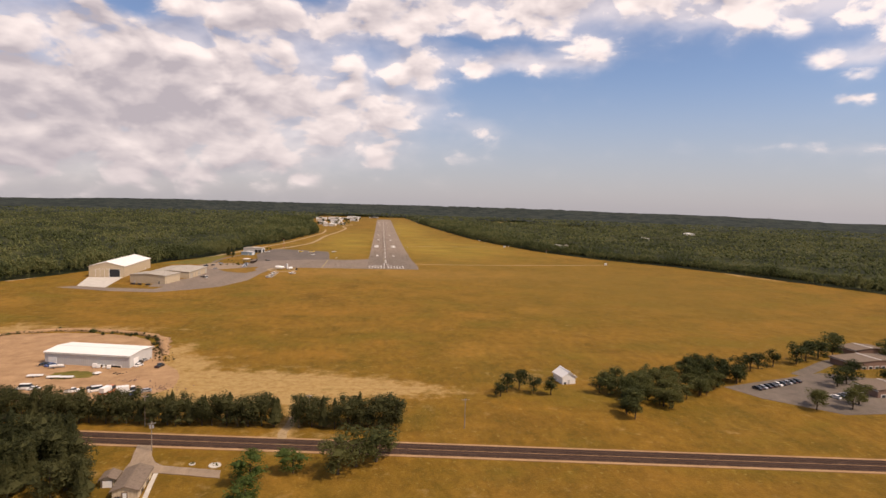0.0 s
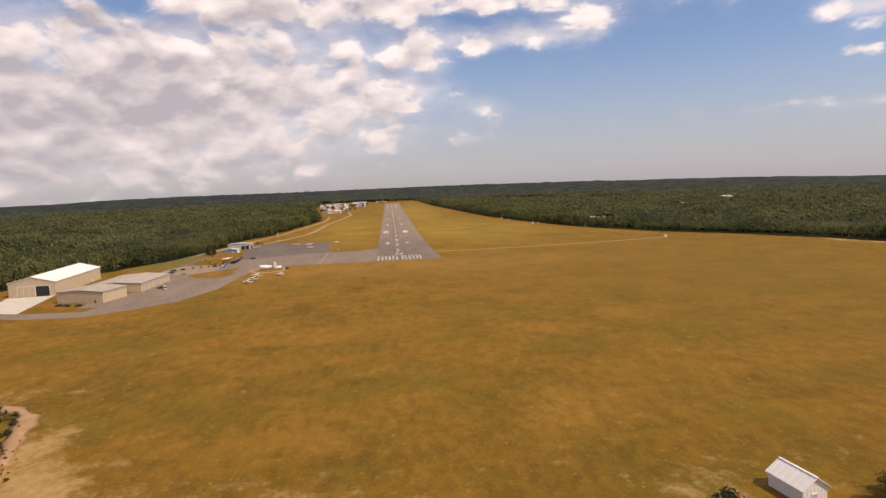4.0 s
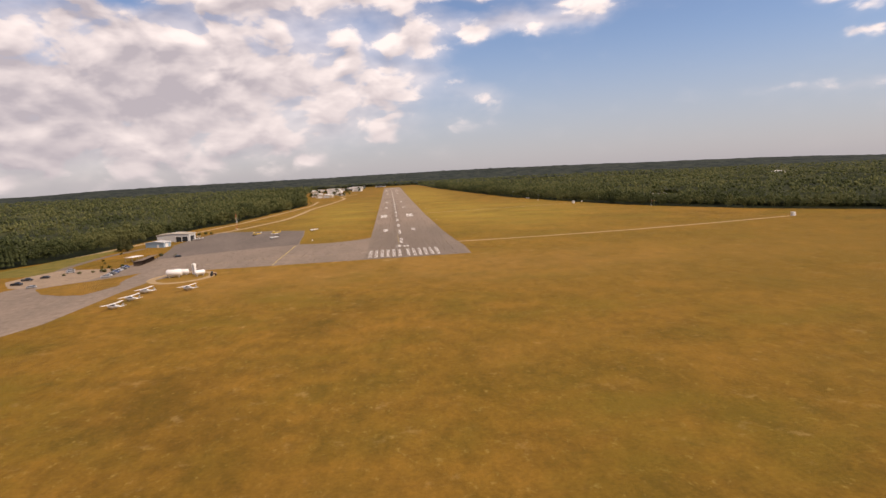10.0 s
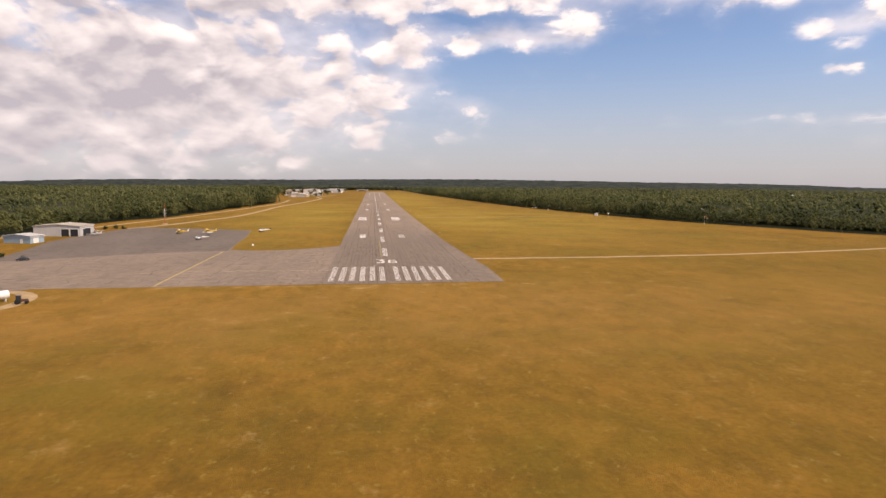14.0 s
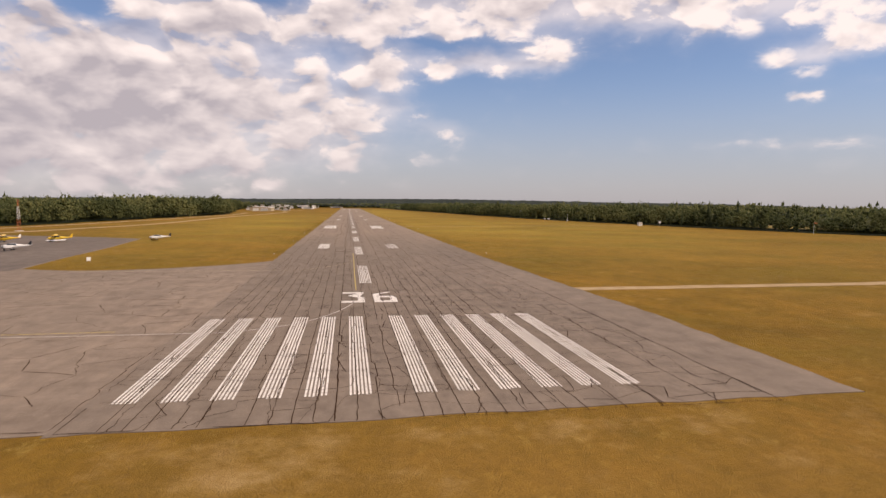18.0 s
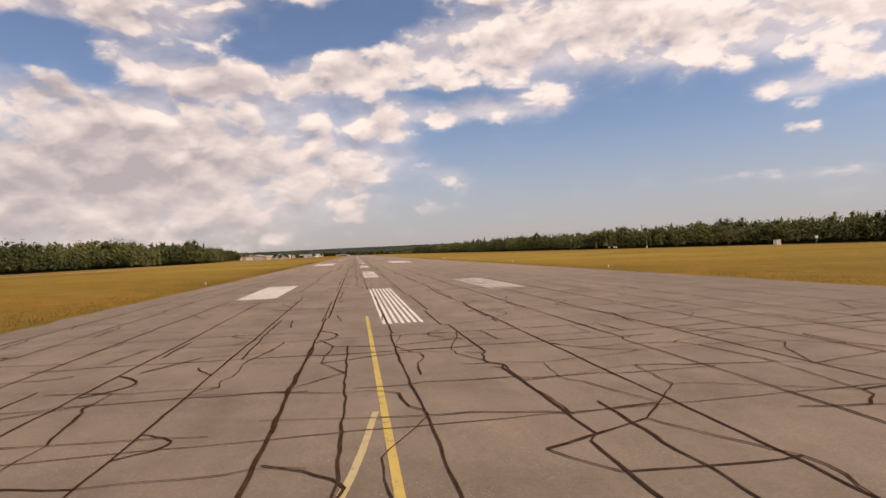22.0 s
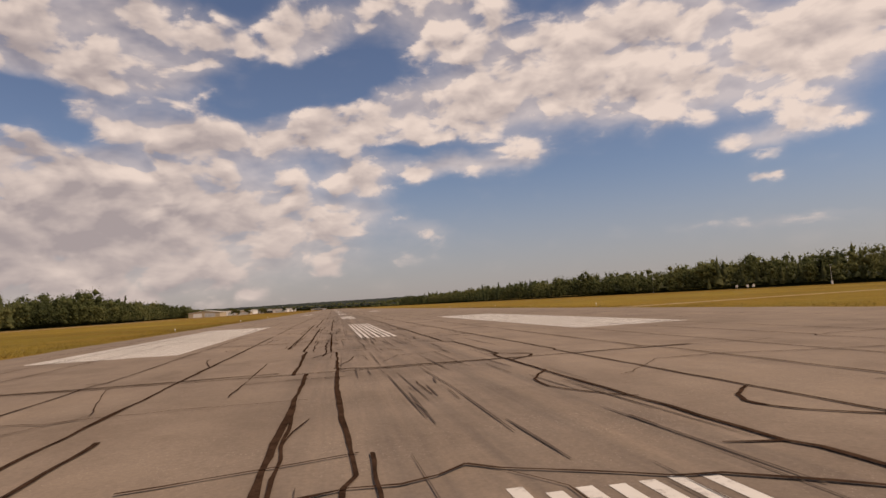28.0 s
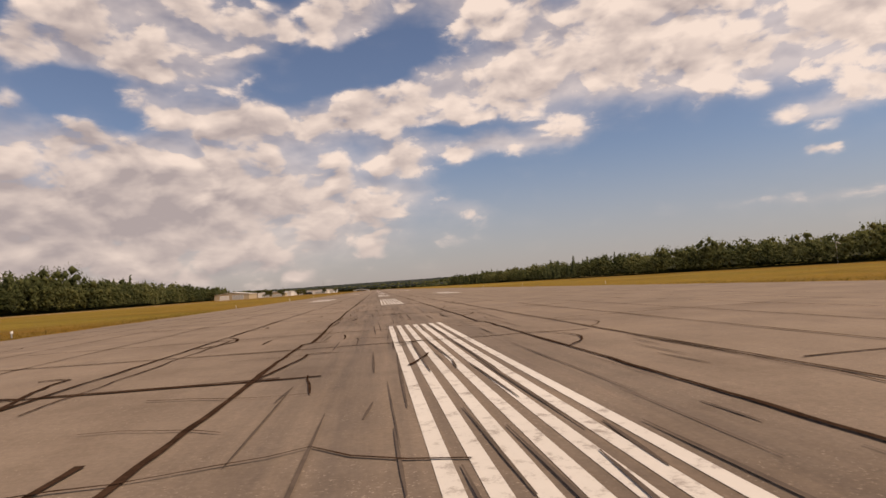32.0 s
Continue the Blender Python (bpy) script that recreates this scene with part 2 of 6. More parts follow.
def make_grass():
    m, t, b = material("dry_grass", 0.95, 0, 0.1)
    v = where(t)
    big = noise_of(t, v, 0.010, 5, 0.6)
    mid = noise_of(t, v, 0.05, 6, 0.65, (1, 0.45, 1))
    small = noise_of(t, v, 1.1, 6, 0.7)
    c = ramp(t, big, [(0.34, (0.190, 0.104, 0.013)), (0.45, (0.318, 0.162, 0.021)), (0.56, (0.215, 0.122, 0.014)), (0.68, (0.375, 0.196, 0.030))])
    c = mixed(t, maths(t, "MULTIPLY", ramp(t, mid, [(0.38, (0, 0, 0)), (0.68, (1, 1, 1))]), 0.55), c, (0.40, 0.19, 0.030))
    c = mixed(t, maths(t, "MULTIPLY", ramp(t, noise_of(t, v, 0.028, 5, 0.6), [(0.5, (0, 0, 0)), (0.7, (1, 1, 1))]), 0.6), c, (0.185, 0.125, 0.016))
    c = mixed(t, 0.55, c, ramp(t, small, [(0.25, (0.36, 0.36, 0.36)), (0.72, (1, 1, 1))]), "MULTIPLY")
    tufts = noise_of(t, v, 0.22, 6, 0.7, (1, 0.6, 1))
    c = mixed(t, 0.5, c, ramp(t, tufts, [(0.38, (0.45, 0.47, 0.48)), (0.58, (1, 1, 1))]), "MULTIPLY")
    straw = noise_of(t, v, 0.5, 5, 0.75, (1, 0.7, 1))
    c = mixed(t, ramp(t, straw, [(0.58, (0, 0, 0)), (0.72, (0.7, 0.7, 0.7))]), c, (0.44, 0.29, 0.075))
    # drifts of rust-red sorrel and olive green through the meadow, drawn out across the slope of the land
    drift = noise_of(t, v, 0.021, 7, 0.66, (0.55, 1, 1))
    c = mixed(t, ramp(t, drift, [(0.52, (0, 0, 0)), (0.68, (0.42, 0.42, 0.42))]), c, mixed(t, 0.5, (0.40, 0.184, 0.030), ramp(t, small, [(0.3, (0.5, 0.5, 0.5)), (0.7, (1, 1, 1))]), "MULTIPLY"))
    c = mixed(t, ramp(t, drift, [(0.33, (0.68, 0.68, 0.68)), (0.47, (0, 0, 0))]), c, mixed(t, 0.5, (0.205, 0.140, 0.016), ramp(t, small, [(0.3, (0.5, 0.5, 0.5)), (0.7, (1, 1, 1))]), "MULTIPLY"))
    # shorter golden grass kept mown beside the runway, in bands
    band = ramp(t, noise_of(t, v, 0.020, 6, 0.68, (0.6, 1, 1)), [(0.34, (0.08, 0.08, 0.08)), (0.64, (0.72, 0.72, 0.72))])
    for x, y, w, h in ((110, 330, 110, 200), (-70, 460, 55, 320), (60, 1000, 70, 600)):
        off = node(t, "ShaderNodeVectorMath", {0: v, 1: (1 / w, 1 / h, 0), 2: (-x / w, -y / h, 0)}, operation="MULTIPLY_ADD").outputs[0]
        kept = maths(t, "POWER", math.exp(-1), node(t, "ShaderNodeVectorMath", {0: off, 1: off}, operation="DOT_PRODUCT").outputs["Value"])
        c = mixed(t, maths(t, "MULTIPLY", kept, band), c, mixed(t, 0.4, (0.42, 0.295, 0.048), ramp(t, small, [(0.3, (0.5, 0.5, 0.5)), (0.7, (1, 1, 1))]), "MULTIPLY"))
    # darker olive over the east meadow, dimming through windscreen and propeller painted in
    off = node(t, "ShaderNodeVectorMath", {0: v, 1: (1 / 170, 1 / 250, 0), 2: (-235 / 170, 110 / 250, 0)}, operation="MULTIPLY_ADD").outputs[0]
    east_dim = maths(t, "POWER", math.exp(-1), node(t, "ShaderNodeVectorMath", {0: off, 1: off}, operation="DOT_PRODUCT").outputs["Value"])
    east_dim = maths(t, "MULTIPLY", east_dim, ramp(t, noise_of(t, v, 0.024, 6, 0.66), [(0.36, (0.35, 0.35, 0.35)), (0.60, (0.85, 0.85, 0.85))]))
    c = mixed(t, east_dim, c, mixed(t, 0.5, (0.225, 0.132, 0.020), ramp(t, small, [(0.3, (0.5, 0.5, 0.5)), (0.7, (1, 1, 1))]), "MULTIPLY"))
    # mown straw ahead of the threshold
    off = node(t, "ShaderNodeVectorMath", {0: v, 1: (1 / 170, 1 / 42, 0), 2: (20 / 170, 48 / 42, 0)}, operation="MULTIPLY_ADD").outputs[0]
    mown = maths(t, "POWER", math.exp(-1), node(t, "ShaderNodeVectorMath", {0: off, 1: off}, operation="DOT_PRODUCT").outputs["Value"])
    mown = maths(t, "MULTIPLY", mown, ramp(t, noise_of(t, v, 0.03, 5, 0.65), [(0.35, (0.12, 0.12, 0.12)), (0.6, (0.62, 0.62, 0.62))]))
    c = mixed(t, mown, c, mixed(t, 0.4, (0.41, 0.212, 0.055), ramp(t, small, [(0.3, (0.55, 0.53, 0.5)), (0.7, (1, 1, 1))]), "MULTIPLY"))
    bare = None
    for x, y, w, h, k in BARE + BARE_YARD:
        off = node(t, "ShaderNodeVectorMath", {0: v, 1: (1 / w, 1 / h, 0), 2: (-x / w, -y / h, 0)}, operation="MULTIPLY_ADD").outputs[0]
        d2 = node(t, "ShaderNodeVectorMath", {0: off, 1: off}, operation="DOT_PRODUCT").outputs["Value"]
        bare = maths(t, "MULTIPLY_ADD", maths(t, "POWER", math.exp(-1), d2), k, bare if bare else 0.0)
    bare = maths(t, "ADD", bare, maths(t, "MULTIPLY_ADD", noise_of(t, v, 0.12, 7, 0.72), 2.4, -1.2))
    bare = node(t, "ShaderNodeMapRange", {0: bare, 1: 0.16, 2: 0.80, 3: 0.0, 4: 0.88}, interpolation_type="SMOOTHSTEP").outputs[0]
    soil = ramp(t, noise_of(t, v, 0.3, 6, 0.7), [(0.33, (0.36, 0.205, 0.070)), (0.67, (0.56, 0.36, 0.145))])
    c = mixed(t, bare, c, soil)
    # scattered darker weeds
    c = mixed(t, ramp(t, noise_of(t, v, 0.09, 8, 0.75), [(0.56, (0, 0, 0)), (0.70, (0.55, 0.55, 0.55))]), c, (0.125, 0.085, 0.014))
    c = mixed(t, 1.0, c, (0.885, 0.93, 0.95), "MULTIPLY")
    t.links.new(c, b.inputs["Base Color"])
    bumped(t, b, maths(t, "MULTIPLY_ADD", small, 1.0, noise_of(t, v, 6.0, 4, 0.7)), 0.8, 0.25)
    return m




def make_asphalt(name, light, dark, stain=0.5, stripe_dark=False):
    m, t, b = material(name, 0.9, 0, 0.25)
    v = where(t)
    big = noise_of(t, v, 0.035, 4, 0.6, (1, 0.3, 1))
    mid = noise_of(t, v, 0.6, 6, 0.65, (1, 0.4, 1))
    grit = noise_of(t, v, 14.0, 4, 0.7)
    c = ramp(t, big, [(0.3, dark), (0.7, light)])
    if stripe_dark:
        # the surface further along is older, paler and browner
        run = node(t, "ShaderNodeSeparateXYZ", {0: v}).outputs[1]
        older = node(t, "ShaderNodeMapRange", {0: run, 1: 130.0, 2: 270.0, 3: 0.0, 4: 1.0}).outputs[0]
        c = mixed(t, older, c, ramp(t, big, [(0.3, (0.268, 0.204, 0.152)), (0.7, (0.345, 0.265, 0.198))]))
        # rubber worn into the middle of the touchdown zone, in streaks
        sep = node(t, "ShaderNodeSeparateXYZ", {0: v})
        across = node(t, "ShaderNodeMapRange", {0: maths(t, "ABSOLUTE", maths(t, "ADD", sep.outputs[0], 0.8)), 1: 1.6, 2: 5.0, 3: 1.0, 4: 0.0}, interpolation_type="SMOOTHSTEP").outputs[0]
        along = maths(t, "MULTIPLY", node(t, "ShaderNodeMapRange", {0: sep.outputs[1], 1: 120.0, 2: 300.0}).outputs[0], node(t, "ShaderNodeMapRange", {0: sep.outputs[1], 1: 900.0, 2: 600.0}).outputs[0])
        streak = ramp(t, noise_of(t, v, 1.6, 5, 0.7, (1, 0.03, 1)), [(0.35, (0, 0, 0)), (0.65, (1, 1, 1))])
        c = mixed(t, maths(t, "MULTIPLY", maths(t, "MULTIPLY", across, along), maths(t, "MULTIPLY", streak, 0.5)), c, (0.095, 0.080, 0.072))
    blot = noise_of(t, v, 0.22, 7, 0.7)
    c = mixed(t, 0.7, c, ramp(t, blot, [(0.36, (0.72, 0.70, 0.68)), (0.5, (0.95, 0.95, 0.95)), (0.68, (1.12, 1.1, 1.06))]), "MULTIPLY")
    c = mixed(t, stain, c, ramp(t, mid, [(0.3, (0.6, 0.58, 0.56)), (0.65, (1, 1, 1))]), "MULTIPLY")
    c = mixed(t, 0.5, c, ramp(t, grit, [(0.3, (0.55, 0.55, 0.55)), (0.7, (1, 1, 1))]), "MULTIPLY")
    # pale stones of the aggregate, showing in worn patches
    stones = ramp(t, noise_of(t, v, 26.0, 3, 0.6), [(0.60, (0, 0, 0)), (0.68, (0.55, 0.55, 0.55))])
    worn = ramp(t, noise_of(t, v, 0.45, 5, 0.7), [(0.45, (0.12, 0.12, 0.12)), (0.66, (1, 1, 1))])
    c = mixed(t, mixed(t, 1.0, stones, worn, "MULTIPLY"), c, (0.52, 0.43, 0.34))
    t.links.new(c, b.inputs["Base Color"])
    bumped(t, b, grit, 0.35, 0.01)
    return m


def make_dirt(name, a, bcol, scale=0.12):
    m, t, b = material(name, 0.95, 0, 0.15)
    v = where(t)
    c = ramp(t, noise_of(t, v, scale, 6, 0.65), [(0.32, a), (0.66, bcol)])
    c = mixed(t, 0.5, c, ramp(t, noise_of(t, v, 2.2, 5, 0.7), [(0.3, (0.5, 0.48, 0.45)), (0.7, (1, 1, 1))]), "MULTIPLY")
    t.links.new(c, b.inputs["Base Color"])
    bumped(t, b, noise_of(t, v, 1.5, 6, 0.7), 0.6, 0.2)
    return m


def make_leaves(name, dark, mid, light, island=True):
    m, t, b = material(name, 0.75, 0, 0.2)
    g = node(t, "ShaderNodeNewGeometry")
    v = g.outputs["Position"]
    r = g.outputs["Random Per Island"] if island else noise_of(t, v, 0.16, 3)
    k = maths(t, "MULTIPLY_ADD", r, 0.45, maths(t, "MULTIPLY_ADD", noise_of(t, v, 0.011, 6, 0.68), 3.2, -1.325))
    c = ramp(t, k, [(0.25, dark), (0.5, mid), (0.75, light)])
    c = mixed(t, 0.6, c, ramp(t, noise_of(t, v, 1.3, 5, 0.7), [(0.3, (0.7, 0.7, 0.7)), (0.7, (1, 1, 1))]), "MULTIPLY")
    t.links.new(c, b.inputs["Base Color"])
    bumped(t, b, noise_of(t, v, 2.0, 5, 0.7), 0.5, 0.3)
    # leaves let some light through
    glow = node(t, "ShaderNodeBsdfTranslucent", {"Color": c})
    both = node(t, "ShaderNodeMixShader", {0: 0.52, 1: b.outputs[0], 2: glow.outputs[0]})
    t.links.new(both.outputs[0], t.nodes["Material Output"].inputs[0])
    return m


GRASS = make_grass()
ASPHALT = make_asphalt("old_runway_asphalt", (0.270, 0.212, 0.163), (0.200, 0.158, 0.122), 0.5, True)
APRON = make_asphalt("apron_asphalt", (0.315, 0.243, 0.183), (0.230, 0.180, 0.138), 0.6)
NEWAPRON = make_asphalt("newer_apron_asphalt", (0.205, 0.165, 0.134), (0.150, 0.122, 0.100), 0.5)
ROADWAY = make_asphalt("road_asphalt", (0.22, 0.175, 0.135), (0.15, 0.12, 0.093))
LAWN = make_dirt("rough_green_grass", (0.115, 0.105, 0.022), (0.215, 0.165, 0.036), 0.15)
CLEARED = make_dirt("pale_cleared_ground", (0.24, 0.185, 0.060), (0.37, 0.275, 0.105), 0.05)
LOTDRIVE = make_asphalt("pale_drive_asphalt", (0.40, 0.295, 0.20), (0.30, 0.222, 0.15))
DIRT = make_dirt("sandy_dirt", (0.33, 0.195, 0.100), (0.49, 0.305, 0.160))
SAND = make_dirt("pale_sand", (0.33, 0.225, 0.115), (0.48, 0.35, 0.20), 0.3)
GRAVEL = make_dirt("track_ballast", (0.046, 0.027, 0.020), (0.095, 0.058, 0.042), 0.5)
CONCRETE = make_dirt("pale_concrete", (0.55, 0.50, 0.42), (0.66, 0.61, 0.53), 0.2)
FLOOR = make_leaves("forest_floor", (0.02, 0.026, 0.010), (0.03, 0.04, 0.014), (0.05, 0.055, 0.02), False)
# distance haze is painted into this bluish canopy colour
RIDGE = make_leaves("haze_tinted_canopy", (0.040, 0.054, 0.044), (0.060, 0.075, 0.060), (0.095, 0.108, 0.080), False)
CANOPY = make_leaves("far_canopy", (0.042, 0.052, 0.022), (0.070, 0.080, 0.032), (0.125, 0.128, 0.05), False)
LEAF = make_leaves("mixed_leaves", (0.050, 0.060, 0.020), (0.088, 0.098, 0.030), (0.150, 0.148, 0.048))
TUFT = make_leaves("dry_grass_blades", (0.15, 0.115, 0.024), (0.25, 0.165, 0.034), (0.36, 0.235, 0.06))
SCRUB = make_leaves("brown_scrub", (0.10, 0.075, 0.028), (0.16, 0.115, 0.045), (0.23, 0.17, 0.07))
# a paler version of NEEDLE for the woods along the meadow
PINE = make_leaves("paler_pine_needles", (0.080, 0.096, 0.038), (0.130, 0.145, 0.055), (0.195, 0.196, 0.076))
# leaf colour brightened to offset the shade inside the crowns
EDGE = make_leaves("brightened_woods_leaves", (0.090, 0.106, 0.040), (0.148, 0.164, 0.060), (0.230, 0.230, 0.086))
NEEDLE = make_leaves("pine_needles", (0.044, 0.050, 0.018), (0.070, 0.075, 0.026), (0.112, 0.110, 0.040))
WILLOW = make_leaves("willow_leaves", (0.045, 0.08, 0.018), (0.07, 0.115, 0.022), (0.11, 0.15, 0.035))
BARK = plain("bark", (0.11, 0.08, 0.055), 0.9, 0, 0.1, 0.3, 4)
TAR = plain("crack_sealant", (0.056, 0.032, 0.021), 1.0, 0, 0.0, 0.45, 3.0, False, 0.2)
RUBBER = plain("tyre_rubber_marks", (0.125, 0.096, 0.077), 0.95, 0, 0.05, 0.25, 0.8, False, 0.1)


def make_paint(name, colour, worn):
    m, t, b = material(name, 0.7, 0, 0.3)
    v = where(t)
    wear = noise_of(t, v, 3.0, 7, 0.75)
    c = ramp(t, wear, [(0.34, worn), (0.46, colour), (0.7, [min(1, k * 1.06) for k in colour])])
    c = mixed(t, 0.35, c, ramp(t, noise_of(t, v, 0.15, 4), [(0.3, (0.6, 0.58, 0.55)), (0.7, (1, 1, 1))]), "MULTIPLY")
    t.links.new(c, b.inputs["Base Color"])
    return m


PAINT = make_paint("worn_white_marking", (0.70, 0.66, 0.60), (0.36, 0.31, 0.27))
FADED = make_paint("faded_white_marking", (0.50, 0.45, 0.40), (0.30, 0.26, 0.235))
PALEYELLOW = make_paint("faded_yellow_marking", (0.46, 0.37, 0.20), (0.30, 0.24, 0.16))
YELLOW = make_paint("worn_yellow_marking", (0.50, 0.37, 0.10), (0.26, 0.21, 0.14))
WHITE = plain("white_paint", (0.80, 0.78, 0.74), 0.4, 0, 0.5, 0.06)
TAN = plain("tan_metal_siding", (0.50, 0.40, 0.27), 0.6, 0, 0.3, 0.08, 0.4)
GREYWALL = plain("grey_metal_siding", (0.50, 0.49, 0.47), 0.6, 0, 0.3, 0.08, 0.4)
ROOFWHITE = plain("white_metal_roof", (0.80, 0.77, 0.71), 0.45, 0, 0.4, 0.05, 0.3)
ROOFGREY = plain("weathered_metal_roof", (0.42, 0.37, 0.30), 0.6, 0, 0.3, 0.12, 0.3)
SHINGLE = plain("brown_shingles", (0.20, 0.150, 0.11), 0.9, 0, 0.15, 0.25, 1.5)
# near-black for dark parts, and for shade painted in place of open interiors
DARK = plain("dark_parts_and_shade", (0.03, 0.032, 0.035), 0.8, 0, 0.2)
BLUEWALL = plain("pale_blue_siding", (0.30, 0.40, 0.47), 0.6, 0, 0.3, 0.08, 0.6)
BRICK = plain("brown_wall", (0.24, 0.15, 0.11), 0.9, 0, 0.2, 0.2, 1.2)
STEEL = plain("galvanised_steel", (0.46, 0.46, 0.46), 0.45, 0.8, 0.5, 0.1)
RUST = plain("rusty_rail", (0.16, 0.085, 0.055), 0.7, 0.4, 0.4, 0.25)
TIMBER = plain("dark_sleeper_wood", (0.085, 0.06, 0.045), 0.9, 0, 0.2, 0.25)
POLEWOOD = plain("grey_pole_wood", (0.30, 0.25, 0.20), 0.9, 0, 0.2, 0.2)
TYRE = plain("tyre_rubber", (0.02, 0.02, 0.02), 0.85, 0, 0.3)
GLASS = plain("dark_window_glass", (0.03, 0.04, 0.05), 0.08, 0, 0.6, 0.05, 1, True, 0)
REDP = plain("red_paint", (0.45, 0.06, 0.04), 0.4, 0, 0.5)
ORANGEP = plain("orange_red_paint", (0.50, 0.16, 0.06), 0.45, 0, 0.5)
YELLOWP = plain("yellow_paint", (0.72, 0.46, 0.03), 0.4, 0, 0.5)
BLUEP = plain("blue_paint", (0.06, 0.12, 0.30), 0.35, 0, 0.5)
BLACKP = plain("black_paint", (0.025, 0.025, 0.028), 0.35, 0, 0.5)
SILVERP = plain("silver_paint", (0.48, 0.48, 0.49), 0.35, 0.5, 0.5)

# ---- building helpers ----
from mathutils.geometry import tessellate_polygon


def mesh_object(name, verts, faces, mat, parent=None):
    me = bpy.data.meshes.new(name)
    me.from_pydata(verts, [], faces)
    me.materials.append(mat)
    ob = new(name, me)
    ob.parent = parent
    return ob


def part(name, bm, mat, parent=None, label="", smooth=False):
    me = bpy.data.meshes.new(name)
    bmesh.ops.recalc_face_normals(bm, faces=bm.faces)
    bm.to_mesh(me)
    bm.free()
    if smooth:
        me.shade_smooth()
    me.materials.append(mat)
    ob = new(name, me)
    ob.parent = parent
    if label:
        ob["label"] = label
    return ob


def thing(name, label, category, m=None, group="", kind=""):
    ob = tagged(new(name), label, category, group, kind)
    if m is not None:
        ob.matrix_world = m
    return ob


def box(bm, x0, y0, z0, x1, y1, z1, bevel=0.0):
    r = bmesh.ops.create_cube(bm, size=1.0, matrix=Matrix.LocRotScale(((x0 + x1) / 2, (y0 + y1) / 2, (z0 + z1) / 2), None, (x1 - x0, y1 - y0, z1 - z0)))
    if bevel:
        edges = list({e for v in r["verts"] for e in v.link_edges})
        bmesh.ops.bevel(bm, geom=edges, offset=bevel, segments=2, affect="EDGES")
    return bm


def boxed(*a, **k):
    return box(bmesh.new(), *a, **k)


def tube(bm, p, q, r0, r1=None, sides=8):
    p, q = Vector(p), Vector(q)
    r1 = r0 if r1 is None else r1
    m = Matrix.Translation((p + q) / 2) @ (q - p).to_track_quat("Z", "Y").to_matrix().to_4x4()
    bmesh.ops.create_cone(bm, cap_ends=True, segments=sides, radius1=r0, radius2=r1, depth=(q - p).length, matrix=m)
    return bm


def loft(rings, close=True):
    bm = bmesh.new()
    vs = [[bm.verts.new(p) for p in ring] for ring in rings]
    n = len(vs[0])
    for a, b in zip(vs, vs[1:]):
        for i in range(n):
            bm.faces.new((a[i], a[(i + 1) % n], b[(i + 1) % n], b[i]))
    if close:
        bm.faces.new(vs[0][::-1])
        bm.faces.new(vs[-1])
    return bm


def slab(name, pts, top, thick, mat, kind="structure", label="", category="ground", parent=None):
    """A flat area with a real edge: polygon pts (x, y) at height top."""
    n = len(pts)
    v = [(x, y, top) for x, y in pts] + [(x, y, top - thick) for x, y in pts]
    f = [(i, (i + 1) % n, n + (i + 1) % n, n + i) for i in range(n)]
    f += [tuple(q) for q in tessellate_polygon([[Vector((x, y, 0)) for x, y in pts]])]
    bm = bmesh.new()
    vs = [bm.verts.new(p) for p in v]
    for q in f:
        if len(set(q)) > 2:
            try:
                bm.faces.new([vs[i] for i in q])
            except ValueError:
                pass
    ob = part(name, bm, mat, parent)
    return tagged(ob, label, category, "", kind) if parent is None else ob


def ragged(pts, step=6.0, amp=1.0, seed=1, closed=True):
    r = random.Random(seed)
    out = []
    ends = pts[1:] + pts[:1] if closed else pts[1:]
    for (x0, y0), (x1, y1) in zip(pts, ends):
        n = max(1, int(math.hypot(x1 - x0, y1 - y0) / step))
        for i in range(n):
            k = i / n
            j = amp if i else amp * 0.5
            out.append((x0 + (x1 - x0) * k + r.uniform(-j, j), y0 + (y1 - y0) * k + r.uniform(-j, j)))
    return out


def ribbon(pts, width):
    """Left and right borders of a strip that follows pts, as one polygon."""
    left, right = [], []
    for i, (x, y) in enumerate(pts):
        a, b = pts[max(0, i - 1)], pts[min(len(pts) - 1, i + 1)]
        d = math.hypot(b[0] - a[0], b[1] - a[1]) or 1
        nx, ny = -(b[1] - a[1]) / d, (b[0] - a[0]) / d
        w = (width[i] if isinstance(width, (list, tuple)) else width) / 2
        left.append((x + nx * w, y + ny * w))
        right.append((x - nx * w, y - ny * w))
    return left + right[::-1]


def strip_mesh(strips, z):
    """Many thin strips on the ground, joined: each is (points, width or widths)."""
    v, f = [], []
    for i, (pts, width) in enumerate(strips):
        poly = ribbon(pts, width)
        n, base = len(pts), len(v)
        v += [(x, y, z + i % 11 * .0012) for x, y in poly]
        f += [(base + i, base + i + 1, base + 2 * n - 2 - i, base + 2 * n - 1 - i) for i in range(n - 1)]
    return v, f


def curve(pts, steps=8):
    """Catmull-Rom through pts."""
    out = []
    p = [pts[0]] + list(pts) + [pts[-1]]
    for a, b, c, d in zip(p, p[1:], p[2:], p[3:]):
        for i in range(steps):
            k = i / steps
            out.append(tuple(0.5 * (2 * b[j] + (c[j] - a[j]) * k + (2 * a[j] - 5 * b[j] + 4 * c[j] - d[j]) * k * k
                                    + (3 * b[j] - a[j] - 3 * c[j] + d[j]) * k ** 3) for j in (0, 1)))
    out.append(tuple(pts[-1]))
    return out


